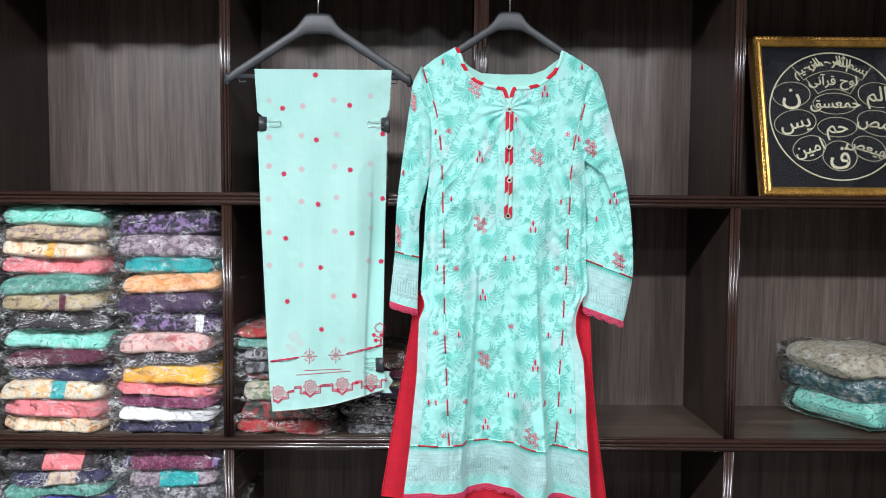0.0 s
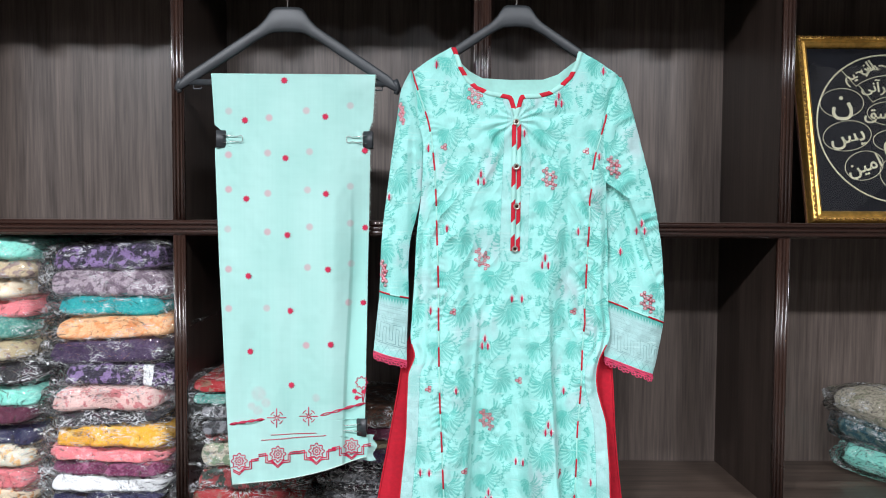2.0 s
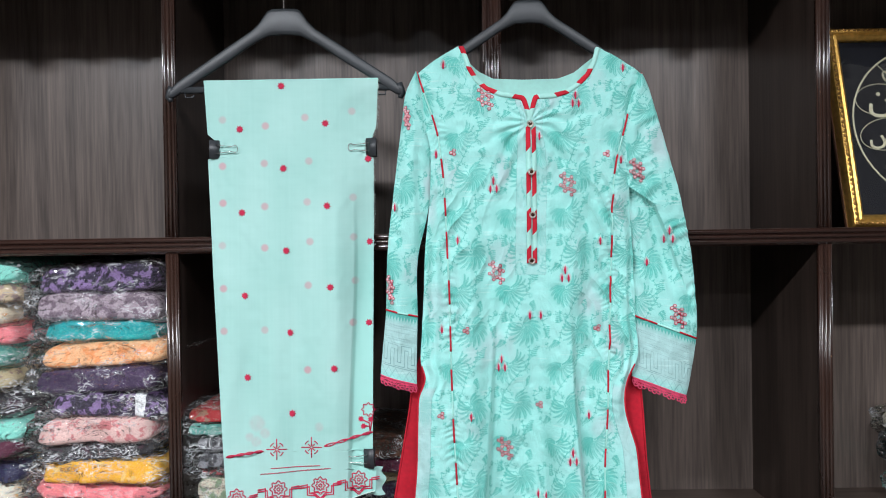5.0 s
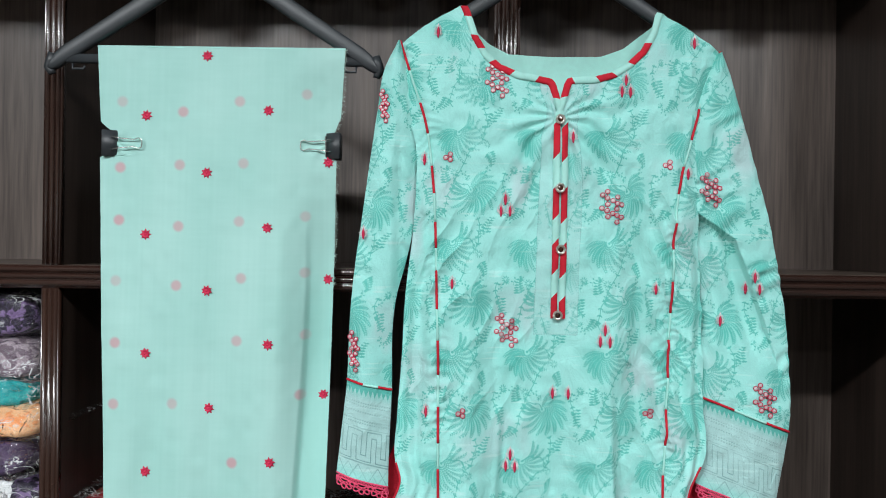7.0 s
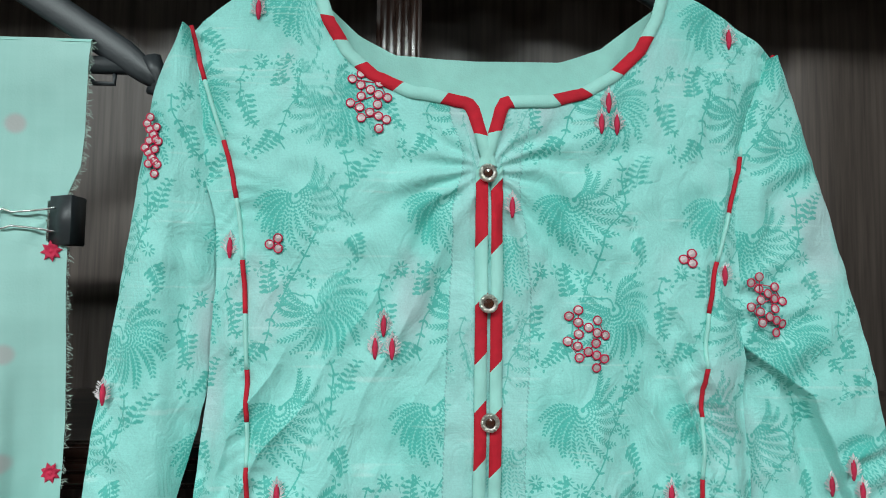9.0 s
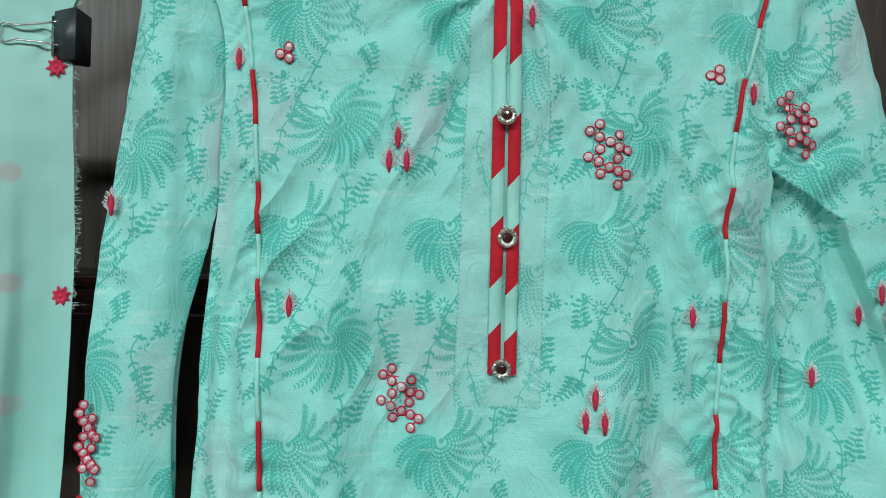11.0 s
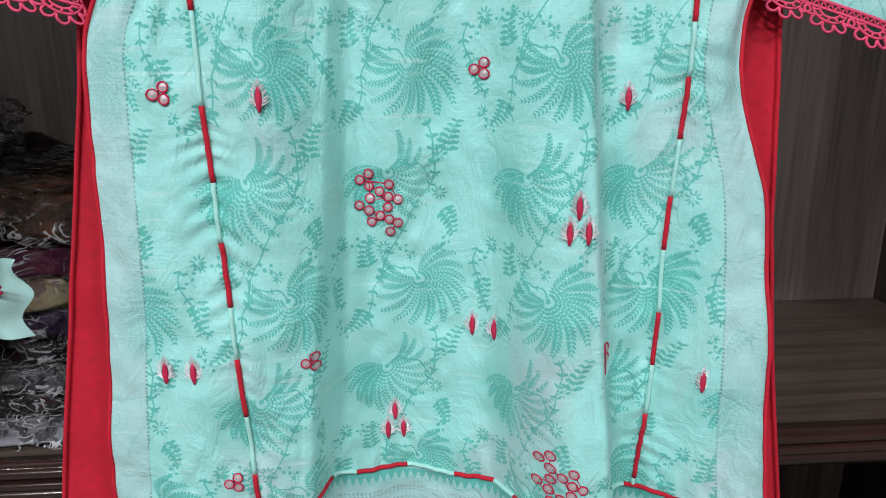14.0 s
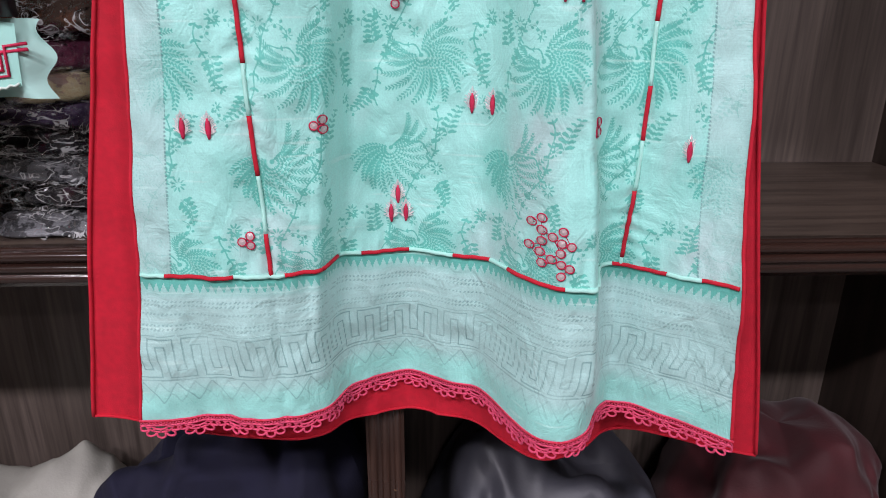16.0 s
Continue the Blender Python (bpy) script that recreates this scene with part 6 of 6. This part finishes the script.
SHELF = 0.709
stack(-0.936, 0.262, [1.262, 1.216, 1.179, 1.138, 1.097, 1.051, 1.010, 0.960, 0.914, 0.876, 0.836, 0.791, 0.749, SHELF], ["mint", "beige", "cream", "pink", "green", "khaki", "black", "mint", "maroon", "navy", "multi", "pink", "cream"], 11, bands={2: (0.01, 0.012, "yellow"), 5: (0.03, 0.010, "maroon"), 10: (0.02, 0.02, "teal")})
stack(-0.660, 0.258, [1.250, 1.196, 1.142, 1.100, 1.055, 1.004, 0.955, 0.905, 0.876, 0.829, 0.800, 0.772, 0.738, SHELF], ["violet", "lilac", "teal", "peach", "aubergine", "violet", "blush", "black", "yellow", "pink", "plum", "white", "navy"], 12, bands={5: (0.06, 0.012, "white")})
stack(-0.375, 0.242, [0.966, 0.943, 0.920, 0.893, 0.865, 0.842, 0.792, 0.745, SHELF], ["red", "green", "silver", "silver", "rose", "leafy", "rose", "red"], 13, front=1.628)
stack(-0.110, 0.232, [0.905, 0.868, 0.842, 0.818, 0.798, 0.775, 0.750, 0.730, SHELF], ["brown", "maroon", "brown", "aubergine", "black", "silver", "black", "silver"], 14, front=1.640, bands={2: (0.0, 0.10, "khaki")})
for a, b_, key, cx, yaw, tilt in ((0.903, 0.838, "stone", 1.118, 10, 2), (0.838, 0.776, "seagreen", 1.128, 20, 5), (0.776, SHELF, "mint", 1.135, 26, 6)):
    packet(cx, 1.672, b_ + 0.004, a, 0.29, key, int(cx * 1000), tilt, yaw)
stack(-0.940, 0.27, [0.664, 0.615, 0.580, 0.552, 0.50, 0.43, 0.35, 0.27, 0.19, 0.117], ["black", "navy", "green", "blue", "black", "navy", "green", "maroon", "navy"], 16, bands={0: (0.03, 0.05, "pink"), 1: (0.02, 0.035, "beige")}, place="")
stack(-0.660, 0.265, [0.664, 0.612, 0.572, 0.540, 0.50, 0.43, 0.35, 0.27, 0.19, 0.117], ["violet", "lilac", "silver", "navy", "black", "navy", "green", "maroon", "navy"], 17, bands={0: (0.0, 0.10, "plum"), 1: (0.02, 0.05, "teal")}, place="")

# ---------------------------------------------------------------- loose cloth in the lowest compartments


def heap(name, x0, x1, y0, y1, z0, z1, mat, label, category, seed, crease=0.012, film=False):
    """A soft pile that fills the space given."""
    nu, nv = 130, 84
    th = np.linspace(0, 2 * math.pi, nu)[None, :]
    ph = np.linspace(0, 1, nv)[:, None]
    e = 0.5
    c, s = np.cos(th), np.sin(th)
    prof = np.cos(ph * math.pi / 2) ** 0.35
    X = (x0 + x1) / 2 + (x1 - x0) / 2 * np.sign(c) * np.abs(c) ** e * prof
    Yh = (y0 + y1) / 2 + (y1 - y0) / 2 * np.sign(s) * np.abs(s) ** e * prof
    Zh = z0 + (z1 - z0) * np.sin(ph * math.pi / 2) ** 0.75 + 0 * th
    k = seed * 3.7
    Zh = Zh + (ph > 0.02) * (3.0 * crease * vnoise(X + k, Yh, 0.10, 0.12, seed) + crease * vnoise(X + k, Yh, 0.03, 0.05, seed + 1)) * np.minimum(1, ph * 3)
    X = X + crease * vnoise(Yh + k, Zh, 0.05, 0.06, seed + 2) * prof
    Yh = Yh + crease * (vnoise(X + k, Zh, 0.035, 0.09, seed + 3) + 0.5 * vnoise(X + k, Zh, 0.014, 0.03, seed + 4)) * prof
    ridge = 1 - 2 * np.abs(vnoise(X + 0.6 * Zh + k, Zh - 0.5 * X, 0.045, 0.11, seed + 5))
    Yh = Yh - 0.45 * crease * ridge * prof
    Zh = Zh + 0.4 * crease * ridge * np.minimum(1, ph * 3)
    Yh = np.maximum(Yh, 1.636)
    Yh = np.minimum(Yh, BACK - 0.004)
    return tagged(sheet(name, X[::-1], Yh[::-1], Zh[::-1], mat), label, category)


M_NAVY = plain("navy_cloth", (0.005, 0.005, 0.022), 0.9, grain=0.3, scale=30, bump=0.3)
M_SACK = plain("white_sack", (0.36, 0.35, 0.31), 0.7, grain=0.25, scale=14, bump=0.5, bscale=300)
M_GREYBAG = plain("grey_bag", (0.06, 0.06, 0.075), 0.5, grain=0.35, scale=10, bump=0.5, bscale=80)
M_DEEPRED = plain("deep_red_cloth", (0.050, 0.002, 0.005), 0.75, grain=0.3, scale=25, bump=0.4, sheen=0.1)
heap("folded_cloth", -0.230, 0.072, 1.64, 1.86, 0.117, 0.455, M_NAVY, "crumpled navy blue cloth in the lowest compartment", "cloth", 81, 0.018)
heap("sack", -0.485, -0.235, 1.65, 1.90, 0.117, 0.335, M_SACK, "off-white woven sack in the lowest compartment", "sack", 82, 0.018)
heap("plastic_bag", 0.130, 0.430, 1.645, 1.89, 0.117, 0.400, M_GREYBAG, "grey plastic bag in the lowest compartment", "bag", 83, 0.016)
heap("draped_cloth", 0.440, 0.685, 1.66, 1.90, 0.117, 0.395, M_DEEPRED, "dark red embroidered cloth in the lowest compartment", "cloth", 84, 0.018)

# ---------------------------------------------------------------- framed calligraphy
M_GOLD = plain("gilt", (0.62, 0.36, 0.085), 0.32, 0.75, 0.35, 90, 0.5, 260)
M_GILTDARK = plain("gilt_ornament", (0.40, 0.20, 0.05), 0.4, 0.6, 0.5, 200, 0.8, 320)
M_VELVET = plain("black_velvet", (0.008, 0.009, 0.014), 0.9, grain=0.3, scale=40, bump=0.3)
M_SCRIPT = plain("pale_gold_script", (0.84, 0.80, 0.56), 0.5, 0.0, 0.15, 200, 0.5, 600)
M_FRAMEWOOD = wood("frame_side", (0.06, 0.02, 0.01), (0.13, 0.05, 0.025), "z", 0.4, 0.2)
picture = thing("framed_calligraphy", "black square panel with pale gold calligraphy in an ornate gilt frame", "picture", at=(1.040, 1.735, 1.2995))
picture.scale = (1.115, 1.0, 1.115)
picture.rotation_euler = (radians(-12.5), 0, 0)
HW, HH = 0.190, 0.393


def frame_bar(length, inner):
    """Outline across a bar: outward to inward, with its depth."""
    return [(0.0, 0.016), (0.0, 0.000), (0.002, -0.006), (0.006, -0.009), (0.010, -0.008), (0.0125, -0.004), (0.017, -0.005), (0.021, -0.002), (0.024, 0.003), (0.024, 0.016)]


def mitred(side):
    bm = bmesh.new()
    pr = frame_bar(0, 0)
    rows = []
    for e in (0, 1):
        row = []
        for o, dy in pr:
            if side in ("bottom", "top"):
                x = -HW + o if e == 0 else HW - o
                z = o if side == "bottom" else HH - o
            else:
                z = o if e == 0 else HH - o
                x = -HW + o if side == "left" else HW - o
            row.append(bm.verts.new((x, dy, z)))
        rows.append(row)
    n = len(pr)
    for k in range(n - 1):
        bm.faces.new((rows[0][k], rows[0][k + 1], rows[1][k + 1], rows[1][k]))
    bm.faces.new((rows[0][-1], rows[0][0], rows[1][0], rows[1][-1]))
    bmesh.ops.recalc_face_normals(bm, faces=bm.faces[:])
    return bm


for side in ("bottom", "top", "left", "right"):
    fr_ = part("frame_rail", mitred(side), M_GOLD, picture, "moulded gilt rail")
    bm = bmesh.new()
    L = 2 * HW if side in ("bottom", "top") else HH
    n = int(L / 0.0092)
    rng = random.Random(5)
    for k in range(n):
        s = (k + 0.5) / n * L
        x, z = {"bottom": (-HW + s, 0.0055), "top": (-HW + s, HH - 0.0055), "left": (-HW + 0.0055, s), "right": (HW - 0.0055, s)}[side]
        m = Matrix.Translation((x, -0.0085, z)) @ Matrix.Rotation(0.6 if k % 2 else -0.6, 4, "Y") @ Matrix.Diagonal((1.3, 0.7, 0.75, 1) if side in ("bottom", "top") else (0.75, 0.7, 1.3, 1))
        bmesh.ops.create_icosphere(bm, subdivisions=1, radius=0.0034, matrix=m)
    part("ornament", bm, M_GILTDARK, fr_, "carved leaf ornament", True)
part("frame_edge", slab(-HW - 0.002, HW + 0.002, 0.0162, 0.022, 0.001, HH + 0.001), M_FRAMEWOOD, picture, "dark wooden back")
part("panel", slab(-HW + 0.022, HW - 0.022, 0.008, 0.014, 0.022, HH - 0.022), M_VELVET, picture, "black panel")
M_GLASS, nt, b = nodes_of("picture_glass")
nt.nodes.remove(b)
tr = nt.nodes.new("ShaderNodeBsdfTransparent")
gl = nd(nt, "ShaderNodeBsdfGlossy", Roughness=0.02)
frn = nd(nt, "ShaderNodeFresnel", IOR=1.5)
mx = nt.nodes.new("ShaderNodeMixShader")
nt.links.new(frn.outputs[0], mx.inputs[0])
nt.links.new(tr.outputs[0], mx.inputs[1])
nt.links.new(gl.outputs[0], mx.inputs[2])
nt.links.new(mx.outputs[0], nt.nodes["Material Output"].inputs[0])
glass = part("glass", slab(-HW + 0.0225, HW - 0.0225, 0.0005, 0.0025, 0.0225, HH - 0.0225), M_GLASS, picture, "clear glass")
CX, CZ = 0.0, HH / 2 + 0.002


def loop(name, cx, cz, rx, rz, r, rot=0.0, a0=0, a1=360):
    bm = bmesh.new()
    n = 56
    full = a1 - a0 >= 360
    pts = []
    for k in range(n if full else n + 1):
        a = math.radians(a0 + (a1 - a0) * k / n)
        px_, pz_ = rx * math.cos(a), rz * math.sin(a)
        pts.append((CX + cx + px_ * math.cos(rot) - pz_ * math.sin(rot), 0.0070, CZ + cz + px_ * math.sin(rot) + pz_ * math.cos(rot)))
    tube(bm, pts, r, 6, full)
    return part(name, bm, M_SCRIPT, picture, "", True)


def bar_line(pts, r=0.0008):
    bm = bmesh.new()
    tube(bm, [(CX + x, 0.0070, CZ + z) for x, z in pts], r, 5)
    part("outline", bm, M_SCRIPT, picture, "", True)


def script(text, cx, cz, size, rot=0.0, squash=1.0):
    """Letters in joined forms, in the order in which they stand from left to right."""
    cu = bpy.data.curves.new("script", "FONT")
    cu.body, cu.size, cu.align_x, cu.align_y = text, size, "CENTER", "CENTER"
    cu.extrude, cu.offset = 0.0006, 0.0004
    tmp = new("script_source", cu)
    bpy.context.view_layer.update()
    me = bpy.data.meshes.new_from_object(tmp.evaluated_get(bpy.context.evaluated_depsgraph_get()))
    bpy.data.objects.remove(tmp)
    me.name = "script"
    me.materials.clear()
    me.materials.append(M_SCRIPT)
    o = new("script", me)
    o.parent = picture
    o.matrix_local = Matrix.Translation((CX + cx, 0.0066, CZ + cz)) @ pose(0, 0, 0, 90, 0, 0) @ pose(0, 0, 0, 0, 0, rot) @ Matrix.Diagonal((squash, 1, 1, 1))
    return o


R_OUT = 0.157
loop("ring", 0, 0, R_OUT, R_OUT, 0.0019)
for cx, cz, rx, rz, rot in ((-0.102, 0.052, 0.045, 0.031, 0.1), (0.102, 0.052, 0.045, 0.031, -0.1), (0.0, 0.030, 0.052, 0.026, 0.0), (-0.098, -0.018, 0.050, 0.031, 0.2), (0.0, -0.028, 0.046, 0.024, 0.0), (0.098, -0.018, 0.050, 0.031, -0.2), (-0.070, -0.080, 0.040, 0.029, 0.35), (0.070, -0.080, 0.040, 0.029, -0.35), (0.0, -0.098, 0.040, 0.036, 0.0)):
    loop("oval", cx, cz, rx, rz, 0.0008, rot)
loop("arc", 0, 0, 0.112, 0.112, 0.0008, 0, 52, 128)
loop("arc", 0, 0, 0.066, 0.066, 0.0008, 0, 55, 125)
for a in (52, 128):
    ca, sa = math.cos(math.radians(a)), math.sin(math.radians(a))
    bar_line([(0.156 * ca, 0.156 * sa), (0.112 * ca, 0.112 * sa)])
for a in (55, 125):
    ca, sa = math.cos(math.radians(a)), math.sin(math.radians(a))
    bar_line([(0.110 * ca, 0.110 * sa), (0.066 * ca, 0.066 * sa)])
script("\ufee5", -0.102, 0.052, 0.070)
script("\ufee2\ufedf\ufe8d", 0.102, 0.052, 0.050)
script("\ufed6\ufeb4\ufecc\ufee4\ufea3", 0.0, 0.030, 0.036)
script("\ufeb2\ufef3", -0.098, -0.018, 0.048, 10)
script("\ufee2\ufea3", 0.0, -0.028, 0.046)
script("\ufeba\ufee4\ufedf\ufe8d", 0.098, -0.018, 0.042, -10)
script("\ufee6\ufef4\ufee3\ufe8d", -0.070, -0.080, 0.040, 18)
script("\ufeba\ufecc\ufef4\ufeec\ufedb", 0.070, -0.080, 0.034, -18)
script("\ufed5", 0.0, -0.098, 0.066)
script("\ufef0\ufee7\ufe81\ufeae\ufed7 \ufea1\ufeee\ufedf", 0.0, 0.086, 0.032)
for txt, ang in (("\ufee2\ufeb4\ufe91", 62), ("\ufdf2", 78), ("\ufee6\ufee4\ufea3\ufeae\ufedf\ufe8d", 97), ("\ufee2\ufef4\ufea3\ufeae\ufedf\ufe8d", 117)):
    script(txt, 0.134 * math.cos(math.radians(ang)), 0.134 * math.sin(math.radians(ang)), 0.030, ang - 90)

# ---------------------------------------------------------------- small card above the picture
card = thing("shop_card", "small white printed card hanging from the top shelf", "card")
bm = bevelled_box(0.985, 1.085, 1.594, 1.596, 1.746, 1.800, 0.0006)
part("card", bm, plain("white_card", (0.62, 0.62, 0.60), 0.6, grain=0.05), card)
M_INK = plain("dark_ink", (0.04, 0.04, 0.05), 0.6)
bm = bmesh.new()
bmesh.ops.create_cone(bm, cap_ends=True, segments=24, radius1=0.0085, radius2=0.0085, depth=0.0008, matrix=Matrix.Translation((0.998, 1.5935, 1.757)) @ Matrix.Rotation(math.pi / 2, 4, "X"))
part("emblem", bm, M_INK, card, "dark round emblem")
for k in range(3):
    part("printed_line", slab(1.012, 1.040, 1.5930, 1.5938, 1.7515 + 0.005 * k, 1.7535 + 0.005 * k), M_INK, card)
card.rotation_euler = (0, radians(-2), 0)
